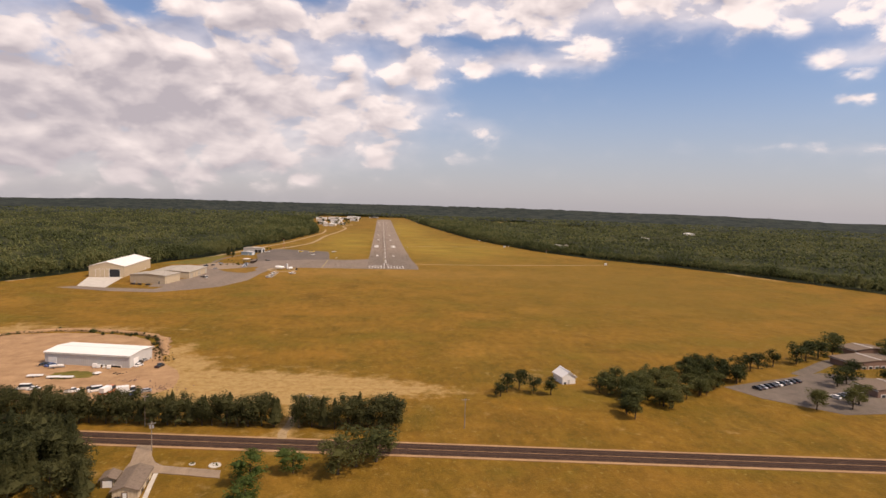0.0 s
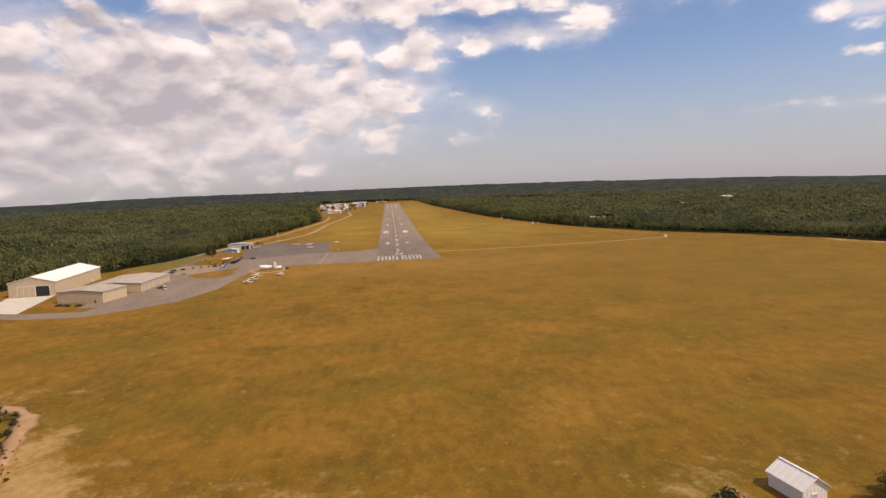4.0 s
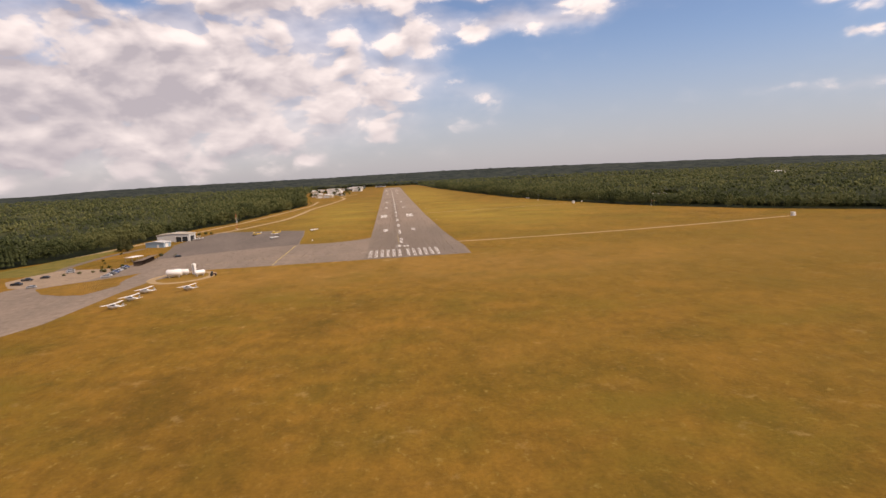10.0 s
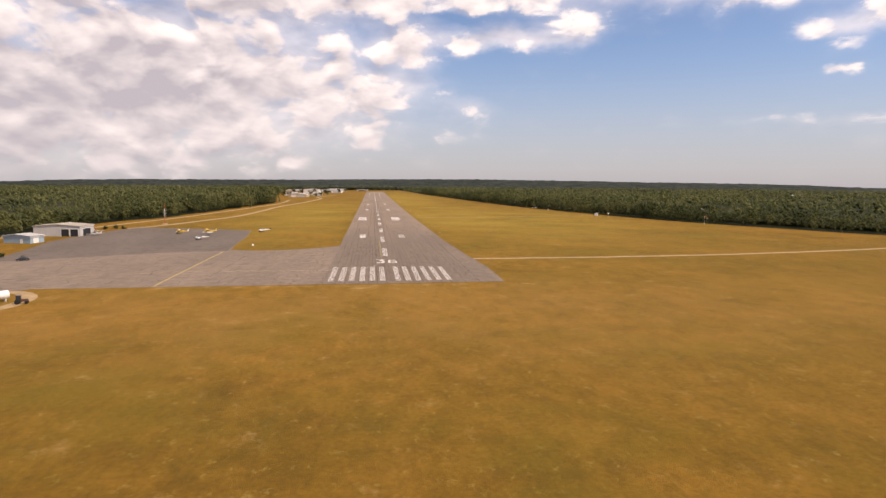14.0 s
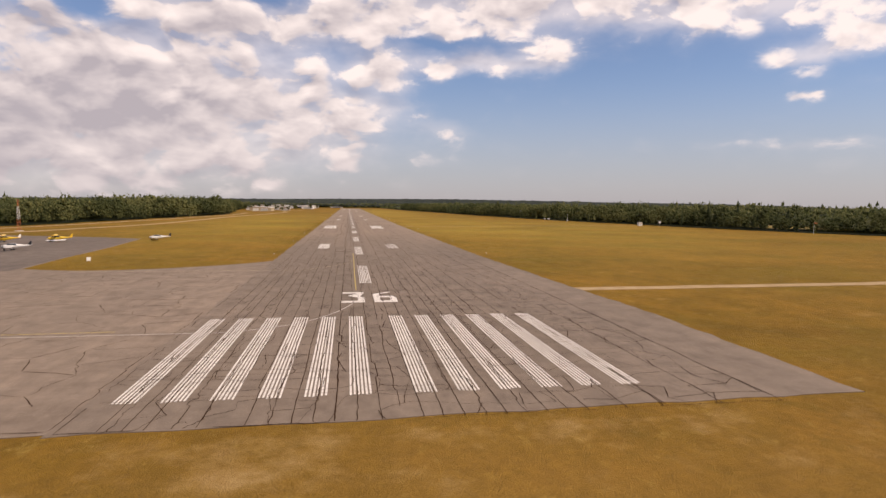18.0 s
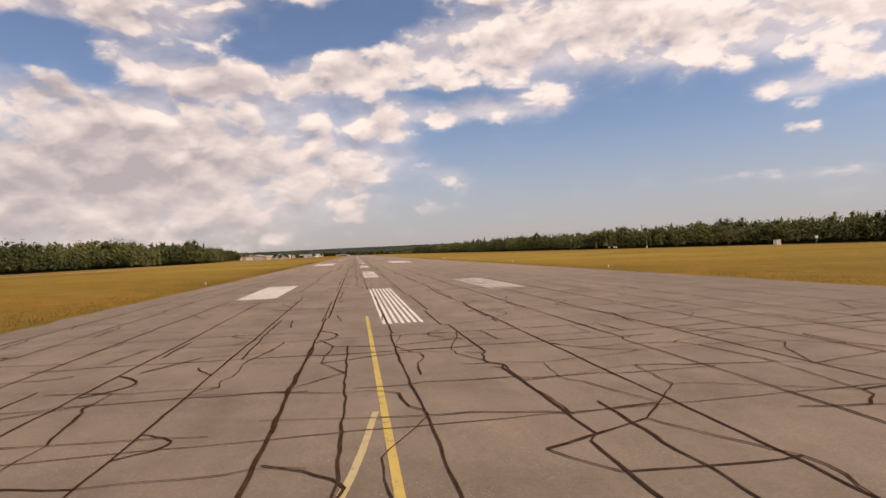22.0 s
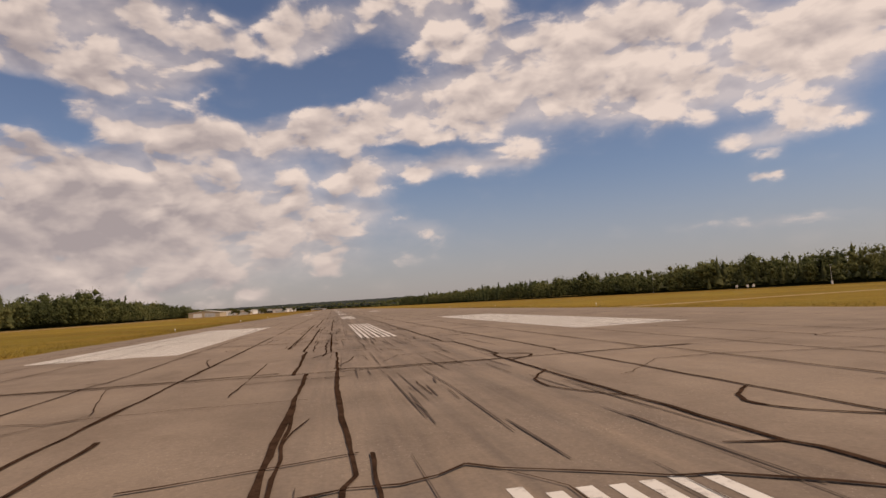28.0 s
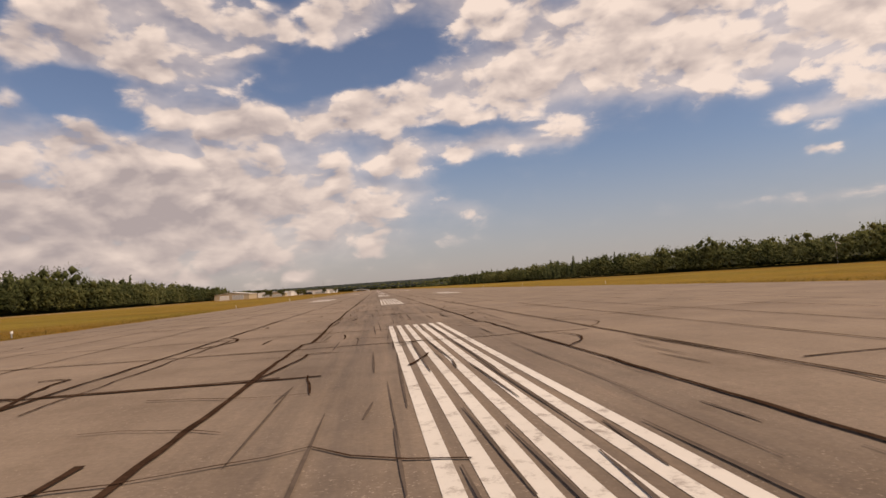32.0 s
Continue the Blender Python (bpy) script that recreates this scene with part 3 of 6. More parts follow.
# ---- the plan: edges of the woods ----
LEFT_EDGE = [(-700, -430), (-180, -345), (-120, -318), (-70, -300), (30, -258), (70, -236), (140, -222), (200, -214), (280, -212), (360, -190),
             (527, -172), (704, -152), (860, -172), (1080, -208), (1500, -260), (4700, -420)]
RIGHT_EDGE = [(-700, 560), (-140, 505), (0, 445), (80, 402), (175, 322), (310, 258), (400, 237), (470, 221), (660, 188), (980, 162), (1400, 132),
              (1800, 118), (2150, 100), (4700, 90)]
END_EDGE = 2080.0


def edge_at(table, y):
    ys, xs = [a for a, _ in table], [b for _, b in table]
    return np.interp(y, ys, xs)


def rise(x, y):
    """The land lifts gently into low hills far out."""
    d = np.hypot(x, y - 300)
    k = np.clip((d - 1900) / 2700, 0, 1)
    a = np.degrees(np.abs(np.arctan2(x, y + 700) - 0.09))
    k = k * np.clip((34 - a) / 22, 0.0, 1.0) ** 0.5
    return 50 * k * k * (3 - 2 * k) * (0.82 + 0.18 * np.sin(x * 0.0013 + 1.0) * np.cos(y * 0.0011) + 0.10 * np.sin(np.arctan2(x, y) * 9))


def build_ground():
    def axis(lim, fine):
        a = np.concatenate([np.arange(0, 800, fine), np.geomspace(800, lim, 26)])
        return np.concatenate([-a[:0:-1], a])
    xs, ys = axis(4650, 40.0), axis(4650, 40.0) + 300
    gx, gy = np.meshgrid(xs, ys)
    gz = rise(gx, gy)
    n, m = len(xs), len(ys)
    v = np.stack([gx, gy, gz], -1).reshape(-1, 3)
    i = np.arange(n * m).reshape(m, n)
    f = np.stack([i[:-1, :-1], i[:-1, 1:], i[1:, 1:], i[1:, :-1]], -1).reshape(-1, 4)
    ob = mesh_object("ground", v.tolist(), f.tolist(), GRASS)
    tagged(ob, "wide airfield meadow of dry golden brown grass", "ground", "", "structure")


build_ground()

# ---- pavements ----
RW_L, RW_R, RW_END = -22.8, 36.5, 1790.0
runway = slab("runway", ragged([(RW_L, -6.0), (38.5, -4.5), (39.0, 30), (37.0, 70), (35.0, 120), (32.5, 330), (31.5, 700), (31, RW_END), (RW_L - 2, RW_END), (RW_L, 700)], 2.6, .28, 41),
              0.05, 0.3, ASPHALT, label="worn grey asphalt runway with many sealed cracks", category="runway")
apron = slab("apron", curve([(-20.6, 114), (-27, 106), (-36, 99), (-48, 93), (-62, 91), (-74, 95)], 4) + [(-77, 120), (-80, 160), (-86, 208), (-104, 217), (-168, 238),
             (-174, 215), (-178, 170), (-178, 140), (-168, 100), (-162, 66), (-164, 40), (-170, 20), (-180, 0), (-196, -40), (-195, -72), (-183, -84), (-181, -142), (-192, -168),
             (-196, -182), (-240, -178), (-262, -172), (-275, -180), (-225, -196), (-189, -199), (-165, -182), (-147, -163), (-133, -120), (-131, -64), (-128, -35), (-109, -7.5), (-60, -6.8), (-30, -6.1), (-20.5, -5.4)],
             0.045, 0.3, APRON, label="grey asphalt apron and taxiway beside the runway", category="apron")
slab("hangar_forecourt", [(-191, -62), (-178, -60), (-178, -146), (-190, -168), (-205, -170), (-207, -152), (-198, -146), (-198, -122), (-190, -117)], 0.042, 0.3, APRON, label="grey asphalt in front of the tan hangars", category="apron")
slab("concrete_pad", [(-279, -116), (-249, -112), (-236, -178), (-262, -171)], 0.09, 0.2, CONCRETE, label="pale concrete pad in front of the tall hangar", category="pavement")
slab("service_path", ribbon(ragged([(37, 55), (100, 57), (165, 63), (230, 75), (306, 92)], 9, 0.3, 3, False) + [(306, 92)], 3.6), 0.04, 0.2, SAND, label="pale sandy service track through the grass", category="path")
slab("far_service_path", ribbon(ragged([(34, 352), (120, 368), (222, 390)], 9, 0.3, 4, False) + [(222, 390)], 2.4), 0.04, 0.2, SAND, label="pale sandy service track to a small shelter", category="path")
slab("airfield_road", ribbon(curve([(-172, 228), (-158, 262), (-146, 310), (-132, 375), (-128, 470), (-126, 590), (-112, 760), (-104, 950), (-120, 1080), (-90, 1220)], 6), 6.0), 0.04, 0.2, SAND,
     label="pale sandy road curving through the grass", category="road")
slab("forest_road", ribbon(curve([(-330, -150), (-300, -60), (-262, 30), (-226, 110), (-208, 190), (-188, 300), (-176, 360), (-158, 520), (-143, 700), (-150, 860)], 6), 5.0), 0.05, 0.2, SAND,
     label="pale road along the edge of the woods", category="road")
slab("grass_road", ribbon(curve([(-192, -20), (-205, 30), (-206, 80), (-196, 128)], 6), 5.0), 0.045, 0.2, ROADWAY, label="narrow asphalt road behind the parking rows", category="road")
slab("apron_overlay", ragged([(-74.5, 91), (-98, 86.5), (-121, 75), (-140, 65), (-160.5, 56), (-162.5, 66), (-168.5, 100), (-178, 140), (-178, 170), (-174, 214), (-168.5, 236), (-104.5, 216), (-86.5, 207), (-80.3, 160), (-77.3, 120)], 9, .12, 21), 0.0495, 0.2, NEWAPRON, label="newer dark asphalt on the upper apron", category="apron")
slab("rough_lawn", ragged([(-258, 6), (-238, 58), (-226, 128), (-213, 132), (-208.5, 75), (-207.5, 10)], 5, 1.2, 17), 0.03, 0.2, LAWN, label="rough green grass between the woods and the parking", category="grass")
slab("gravel_parking", ragged([(-214, -8), (-210, 12), (-204, 27), (-181, 24), (-171, 22), (-164, 6), (-166, -20), (-172, -29), (-183, -36), (-200, -30)], 5, .8, 12), 0.05, 0.2, LOTDRIVE, label="pale gravel parking strip beside the hangars", category="parking")
slab("grass_island", ragged([(-181, -39), (-172, -29), (-160, -21), (-150, -10), (-145.5, -4), (-145, -24), (-141, -44), (-147, -64), (-158, -62), (-170, -55)], 5, .7, 14), 0.075, 0.2, GRASS, label="dry grass island between taxiway and parking", category="grass")
ring = [(-115 + 14.5 * math.cos(a), -29 + 17 * math.sin(a)) for a in np.linspace(0, 2 * math.pi, 28)]
slab("loop_track", ribbon(ring, 4.0), 0.055, 0.2, SAND, label="pale gravel loop track round the fuel tanks", category="path")

# ---- runway markings ----
TOP = 0.05 + 0.006


def stripe(name, x0, x1, y0, y1, lines, mat, fill=0.54, z=TOP):
    """A painted bar made of separate lines, as it was sprayed."""
    pitch = (x1 - x0) / (lines - 1 + fill)
    v, f = [], []
    r = random.Random(int(abs(x0 * 31 + y0 * 7)) + lines)
    for i in range(lines):
        a = x0 + i * pitch
        e0, e1 = r.uniform(-.15, .15), r.uniform(-.15, .15)
        k = len(v)
        v += [(a, y0 + e0, z), (a + pitch * fill, y0 + e0, z), (a + pitch * fill, y1 + e1, z), (a, y1 + e1, z)]
        f.append((k, k + 1, k + 2, k + 3))
    return mesh_object(name, v, f, mat, runway)


for i in range(6):
    for s in (-1, 1):
        a = 1.75 + 3.505 * i
        x0, x1 = sorted((s * a, s * (a + 1.753)))
        stripe("threshold_stripe", x0 + 0.05, x1 + 0.05, 0, 32.6, 6, PAINT)
CENTRE_X0, CENTRE_X1 = -1.35, 0.85
CENTRES = [66.2, 129.7, 191.4, 255.8, 318.5, 383.0, 447.2] + [447.2 + 64 * k for k in range(1, 20)]
for y in CENTRES:
    stripe("centreline_stripe", CENTRE_X0, CENTRE_X1, y, y + (31.5 if y < 500 else 32), 7, PAINT)
for s in (-1, 1):
    for x0, x1, y0, y1, n in ((10.0, 13.6, 153.5, 175.0, 11), (11.0, 18.2, 314.2, 360.8, 20), (10.5, 14.0, 497, 520, 11), (10.5, 14.0, 668, 691, 11), (11, 18.2, 1425, 1470, 18), (10.5, 14, 1265, 1288, 8), (10.5, 14, 1100, 1123, 8)):
        a, b = sorted((s * x0, s * x1))
        stripe("touchdown_bar" if x1 - x0 < 5 else "aiming_point_bar", a, b, y0, y1, n, FADED if s > 0 and y0 < 200 else PAINT, 0.7)


def outline(name, rings, mat, z=TOP):
    """Flat painted shape from quads."""
    v, f = [], []
    for q in rings:
        k = len(v)
        v += [(x, y, z) for x, y in q]
        f.append(tuple(range(k, k + len(q))))
    return mesh_object(name, v, f, mat, runway)


NX, NY0, NY1 = -4.6, 43.8, 54.4
three = [[(NX, NY0), (NX + 3.6, NY0), (NX + 3.6, NY0 + 1.7), (NX, NY0 + 1.7)],
         [(NX + 2.55, NY0 + 1.7), (NX + 3.6, NY0 + 1.7), (NX + 3.6, NY0 + 5.0), (NX + 2.9, NY0 + 5.9), (NX + 2.2, NY0 + 5.2), (NX + 2.55, NY0 + 4.6)],
         [(NX + 0.9, NY0 + 6.6), (NX + 2.2, NY0 + 5.2), (NX + 2.9, NY0 + 5.9), (NX + 3.6, NY1 - 1.5), (NX + 2.4, NY1 - 1.5)],
         [(NX + 0.1, NY1 - 1.5), (NX + 3.6, NY1 - 1.5), (NX + 3.6, NY1), (NX + 0.1, NY1)]]
outline("painted_numeral", three, PAINT)["label"] = "painted numeral 3 in worn white"
MX = 0.45
six = [[(MX, NY0), (MX + 3.6, NY0), (MX + 3.6, NY0 + 1.6), (MX, NY0 + 1.6)], [(MX, NY0 + 1.6), (MX + 1.0, NY0 + 1.6), (MX + 1.0, NY1 - 2.4), (MX, NY1 - 2.4)],
       [(MX + 2.6, NY0 + 1.6), (MX + 3.6, NY0 + 1.6), (MX + 3.6, NY0 + 4.6), (MX + 2.6, NY0 + 4.6)], [(MX + 1.0, NY0 + 4.6), (MX + 3.6, NY0 + 4.6), (MX + 3.2, NY0 + 6.2), (MX + 1.0, NY0 + 6.2)],
       [(MX, NY1 - 2.4), (MX + 1.0, NY1 - 2.4), (MX + 3.2, NY1 - 0.6), (MX + 2.9, NY1)]]
outline("painted_numeral", six, PAINT)["label"] = "painted numeral 6 in worn white"

line = curve([(-60, 88.5), (-30, 88.6), (-17.3, 89), (-13.4, 90), (-9.5, 93.6), (-6.6, 98.2), (-3.4, 106), (-2.3, 112.4)], 6)
v, f = strip_mesh([(line, 0.15)], TOP + 0.002)
mesh_object("taxi_lead_line", v, f, PALEYELLOW, runway)
v, f = strip_mesh([([(-2.2, 57), (-2.2, 80), (-2.1, 107), (-2.1, 134)], 0.18)], TOP + 0.004)
mesh_object("taxi_centre_line", v, f, YELLOW, runway)
line = curve([(-60, 24.2), (-40, 24.2), (-23.5, 24.2), (-17.6, 24.4), (-12.3, 26.8), (-8.7, 30), (-5, 36.5), (-2.4, 44.6)], 6)
v, f = strip_mesh([(line, 0.2)], TOP + 0.008)
mesh_object("taxi_lead_line", v, f, FADED, runway)
v, f = strip_mesh([([(-74.4, -5), (-75, 40), (-75.5, 87)], 0.5), ([(-120, 15), (-75, 25), (-30, 26)], 0.2)], 0.045 + 0.006)
mesh_object("apron_line", v, f, YELLOW, apron)


# ---- sealed cracks: dark tar bands that wander along joints and across the slab ----
def wander(x0, y0, x1, y1, amp, seed, step=2.2, kink=0.06):
    r = random.Random(seed)
    step *= .55
    n = max(2, int(math.hypot(x1 - x0, y1 - y0) / step))
    dx, dy = (x1 - x0), (y1 - y0)
    d = math.hypot(dx, dy)
    nx, ny = -dy / d, dx / d
    pts, off = [], 0.0
    for i in range(n + 1):
        off = off * 0.86 + r.uniform(-amp, amp) * .72
        if r.random() < kink:
            off += r.choice((-1, 1)) * amp * 3
        k = i / n
        pts.append((x0 + dx * k + nx * off, y0 + dy * k + ny * off))
    return pts


def network(r, x0, x1, y0, y1, cell, w, drop, keep=None):
    """Block cracking: jagged fine cracks along the sides of uneven cells."""
    nx, ny = max(1, int((x1 - x0) / cell)), max(1, int((y1 - y0) / cell))
    P = {(i, j): (x0 + (x1 - x0) * i / nx + (r.uniform(-.38, .38) * cell if 0 < i < nx else 0),
                  y0 + (y1 - y0) * j / ny + (r.uniform(-.38, .38) * cell if 0 < j < ny else 0)) for i in range(nx + 1) for j in range(ny + 1)}
    out = []
    for i in range(nx + 1):
        for j in range(ny + 1):
            for di, dj in ((1, 0), (0, 1)):
                q = P.get((i + di, j + dj))
                if q is None or r.random() < drop or (keep and not keep(*P[i, j])):
                    continue
                p = wander(*P[i, j], *q, .035 * cell ** .5, r.random(), .8, .08)
                p[0], p[-1] = P[i, j], q
                k = w * r.uniform(.45, 1.5)
                out.append((p, [k * r.uniform(.55, 1.25) for _ in p]))
    return out


# joints between paving lanes: x, width of seal, from y, to y
JOINTS = ((-19.8, .06, -6, 900), (-16.9, .07, -6, 900), (-13.6, .07, -6, 160), (-14.7, .07, 176, 900), (-10.5, .09, -6, 150), (-10.2, .07, 256, 330), (-11.4, .07, 332, 900), (-7.42, .10, -6, 156),
          (-8.4, .10, 160, 244))
MID_JOINTS = ((-6.95, .12, 240, 292), (-7.6, .11, 290, 700), (-4.45, .14, -6, 262), (-4.6, .10, 256, 276), (-3.95, .14, 260, 300), (-4.25, .13, 296, 346), (-5.3, .12, 312, 358), (-4.8, .13, 344, 396),
          (-4.1, .13, 390, 900), (-2.55, .10, 166, 276), (-3.05, .12, 286, 386), (-1.25, .08, -6, 150), (-1.5, .09, 160, 198))
EAST_JOINTS = ((1.75, .09, -6, 250), (2.5, .10, 232, 900), (4.75, .09, -6, 900),
          (7.8, .08, -6, 900), (10.9, .07, -6, 620), (14, .07, -6, 600), (17.2, .06, -6, 600), (20.4, .06, -6, 500), (25, .05, -6, 400), (30, .05, -6, 300))
# seals across the lanes west of the centreline: y, from x, to x, width
CROSSINGS = ((141, -9, -2.7, .07), (148.6, -15, -1, .07), (157.3, -10, -2, .05), (177.9, -14, -2.5, .07), (190.5, -18, -4, .06), (203, -22, -2, .05), (219, -16, 3, .05), (236, -22, 0, .06), (249, -12, 2, .06), (265, -10, -2.5, .07),
             (272.5, -15, -2, .06), (284, -20, -4, .05), (300.8, -16, 9, .08), (318.3, -10, -2, .08), (322.8, -11, -2, .06), (334, -20, -3, .05), (347.5, -12, -2, .08), (353, -11, -2, .08), (362, -21, 0, .06), (372.3, -5, -2, .06),
             (374.8, -11, -2, .10), (381.5, -15, -1, .06), (401.3, -10, -1, .08), (407, -13, 4, .06))
# halved lanes near the threshold
HALVES = ((-18.2, .05), (-15.1, .055), (-12.1, .055), (-9.0, .06), (-5.9, .06), (-3.0, .05), (.3, .05), (3.2, .055), (6.3, .05), (9.3, .05), (12.5, .045))


def smooth_noise(x, y, z=0.0):
    return noise.noise(Vector((x, y, z)))


def joint_line(r, x, y0, y1, w, jag=1.0):
    """The seal of one paving joint: continuous, of slowly changing width, with small jogs and rare breaks."""
    out, pts, ws = [], [], []
    key, jog, y = r.uniform(0, 90), 0.0, y0
    while y < y1:
        far = y > 480
        y += (1.6 if far else .42) * r.uniform(.8, 1.2)
        if r.random() < (.0 if far else .022):
            jog = r.choice((-1, 1)) * r.uniform(.08, .26)
            if r.random() < .5:                          # a spur of sealant where the crack steps aside
                s = r.choice((-1, 1)) * r.uniform(.3, .9)
                out.append(([(x + jog * .5, y), (x + jog + s * .6, y + r.uniform(-.1, .2)), (x + jog + s, y + r.uniform(-.3, .5))], [w * .9, w * .7, w * .35]))
        jog *= .985
        off = jog + jag * (.05 * smooth_noise(key, y * .9) + .10 * smooth_noise(key + 7, y * .13))
        if smooth_noise(key + 31, y * .11) > .62 - (.16 if w < .07 else 0):
            if len(pts) > 9:
                out.append((pts, ws))
            pts, ws = [], []
            continue
        pts.append((x + off, min(y, y1)))
        ws.append((max(w * .85, .078) if y < 230 else w) * (.82 + .5 * smooth_noise(key + 17, y * .35) + .25 * smooth_noise(key + 23, y * 1.7)))
    if len(pts) > 3:
        out.append((pts, ws))
    return out


def cross_line(r, y, x0, x1, w):
    """A crack across the slab: nearly straight, stepping a little where it meets a joint."""
    out, pts, ws = [], [], []
    key, x, step, lean = r.uniform(0, 90), x0, 0.0, r.uniform(-.03, .03)
    while x < x1:
        x += .45 * r.uniform(.8, 1.2)
        if r.random() < .05:
            step += r.uniform(-.3, .3)
        step *= .99
        if r.random() < .012:
            if len(pts) > 3:
                out.append((pts, ws))
            pts, ws = [], []
            x += r.uniform(.6, 4)
        pts.append((x, y + step + lean * (x - x0) + .10 * smooth_noise(key, x * .7) + .3 * smooth_noise(key + 5, x * .12)))
        ws.append(w * (.85 + .5 * smooth_noise(key + 11, x * .5)))
    if len(pts) > 3:
        out.append((pts, ws))
    return out


def side_loop(r, x, y, w):
    """A crack that leaves a joint, swings aside and comes back or ends at a hook."""
    s, deep, run = r.choice((-1, 1)), r.uniform(.5, 1.5), r.uniform(1.5, 5.5)
    whole = r.random() < .5
    pts = []
    for i in range(13):
        k = i / 12
        q = math.sin(math.pi * k) if whole else math.sin(math.pi * .5 * k) ** 1.4
        pts.append((x + s * deep * q + r.uniform(-.025, .025), y + run * k + r.uniform(-.04, .04)))
    if not whole and r.random() < .6:
        px, py = pts[-1]
        pts += [(px + s * .3, py + .12), (px + s * .7, py + .05)]
    return pts, [w * r.uniform(.75, 1.1) for _ in pts]


def seal_set():
    """The seals that show singly, each a list of strips."""
    r = random.Random(11)
    out = [joint_line(r, x, y, top, w, 1.0 if w > .06 else 1.6) for x, w, y, top in JOINTS + MID_JOINTS + EAST_JOINTS]
    out += [joint_line(r, x, -6, r.uniform(95, 125), w * 1.1, 2.2) for x, w in HALVES]
    y = -3.0
    while y < 760:
        y += r.uniform(2.8, 7.5) if y < 132 else r.uniform(7, 15)
        w = r.choice((.04, .05, .06, .08)) if y < 235 else r.choice((.08, .10, .13, .16))
        x0, x1 = r.choice((-22.3, -22.3, -22.3, -14.6)), r.choice((32, 25, 14, 7.8, 2.5))
        if 132 < y < 410:                                     # the slabs there are larger
            x0, x1 = r.choice(((-22.3, -11), (-22.3, -14.6), (1.75, 20), (4.75, 25), (-1.2, 14)))
        out.append(cross_line(r, y, x0, x1, w))
        if r.random() < .45:                                  # a second strand beside it
            a = r.uniform(x0, x1 - 4)
            out[-1] += cross_line(r, y + r.choice((-1, 1)) * r.uniform(.15, .5), a, min(a + r.uniform(4, 16), x1), w * r.uniform(.6, 1.0))
    for y, x0, x1, w in CROSSINGS:
        w *= 1.9
        out.append(cross_line(r, y, x0, x1, w))
        if w > .12:
            out[-1] += cross_line(r, y + r.choice((-1, 1)) * r.uniform(.25, .5), x0 + 1, x0 + (x1 - x0) * r.uniform(.4, .8), w * .6)
    return out


def small_cracks():
    r = random.Random(12)
    out = []
    for x, w, y, top in JOINTS + MID_JOINTS + EAST_JOINTS:                                # second strands close beside the wide joints
        if w < .085:
            continue
        q = max(y, 110.0)
        while q < min(top, 480):
            run = r.uniform(3, 15)
            if r.random() < (.5 if w > .115 else .15):
                side = r.choice((-1, 1)) * r.uniform(.12, .38)
                out += joint_line(r, x + side, q, min(q + run, top), w * r.uniform(.35, .7), 2.0)
            q += run * r.uniform(1.0, 1.6)
        q = max(y, 100.0)
        while q < min(top, 480):
            q += r.uniform(6, 20) if w > .095 else r.uniform(14, 40)
            if q < top:
                out.append(side_loop(r, x, q, r.choice((.04, .06, .08, .1))))
    out += network(r, -22.3, 30, -5.6, 125, 2.6, .055, .35)
    out += network(r, -22.3, 26, 125, 150, 3.0, .05, .6)
    out += network(r, -22, 20, 150, 300, 4.2, .05, .77)
    out += network(r, -5.5, 1.5, 285, 470, 1.9, .045, .78)
    return [(p, [k * r.uniform(.85, 1.15) for k in w]) for p, w in out]


for strips in seal_set():
    v, f = strip_mesh(strips, TOP + 0.012)
    if f:
        mesh_object("crack_seal", v, f, TAR, runway)
v, f = strip_mesh(small_cracks(), TOP + 0.0135)
mesh_object("sealed_cracks", v, f, TAR, runway)["kind"] = "stuff"


def frayed(strips, seed):
    """Seals thin out at both ends and vary in width along the way."""
    r = random.Random(seed)
    out = []
    for p, w in strips:
        n = len(p)
        out.append((p, [k * min(1, .25 + .45 * min(i, n - 1 - i)) * r.uniform(.82, 1.15) for i, k in enumerate(w)]))
    return out


def skid_set():
    """Thin dark tyre streaks along the middle of the touchdown zone."""
    r = random.Random(5)
    out = []
    for k in range(620):
        y = r.gauss(360, 95)
        if y < 130:
            continue
        x = r.gauss(-1.2, 1.2) if r.random() < .75 else r.gauss(2.6, 1.2)
        n, w = r.uniform(.8, 7), r.uniform(.02, .055)
        d = r.uniform(-.12, .12)
        out.append(([(x, y), (x + d * .3, y + n * .3), (x + d * .7, y + n * .7), (x + d, y + n)], [w * .4, w, w * r.uniform(.7, 1.1), w * .3]))
    return out


v, f = strip_mesh(skid_set(), TOP + 0.009)
mesh_object("tyre_marks", v, f, RUBBER, runway)["kind"] = "stuff"


def apron_cracks():
    r = random.Random(23)
    out = network(r, -62, -23, -5, 86, 4.4, .08, .30) + network(r, -128, -62, -5, 70, 7.0, .09, .40)
    return out


v, f = strip_mesh(frayed(apron_cracks(), 4), 0.045 + 0.012)
mesh_object("sealed_cracks", v, f, TAR, apron)["kind"] = "stuff"

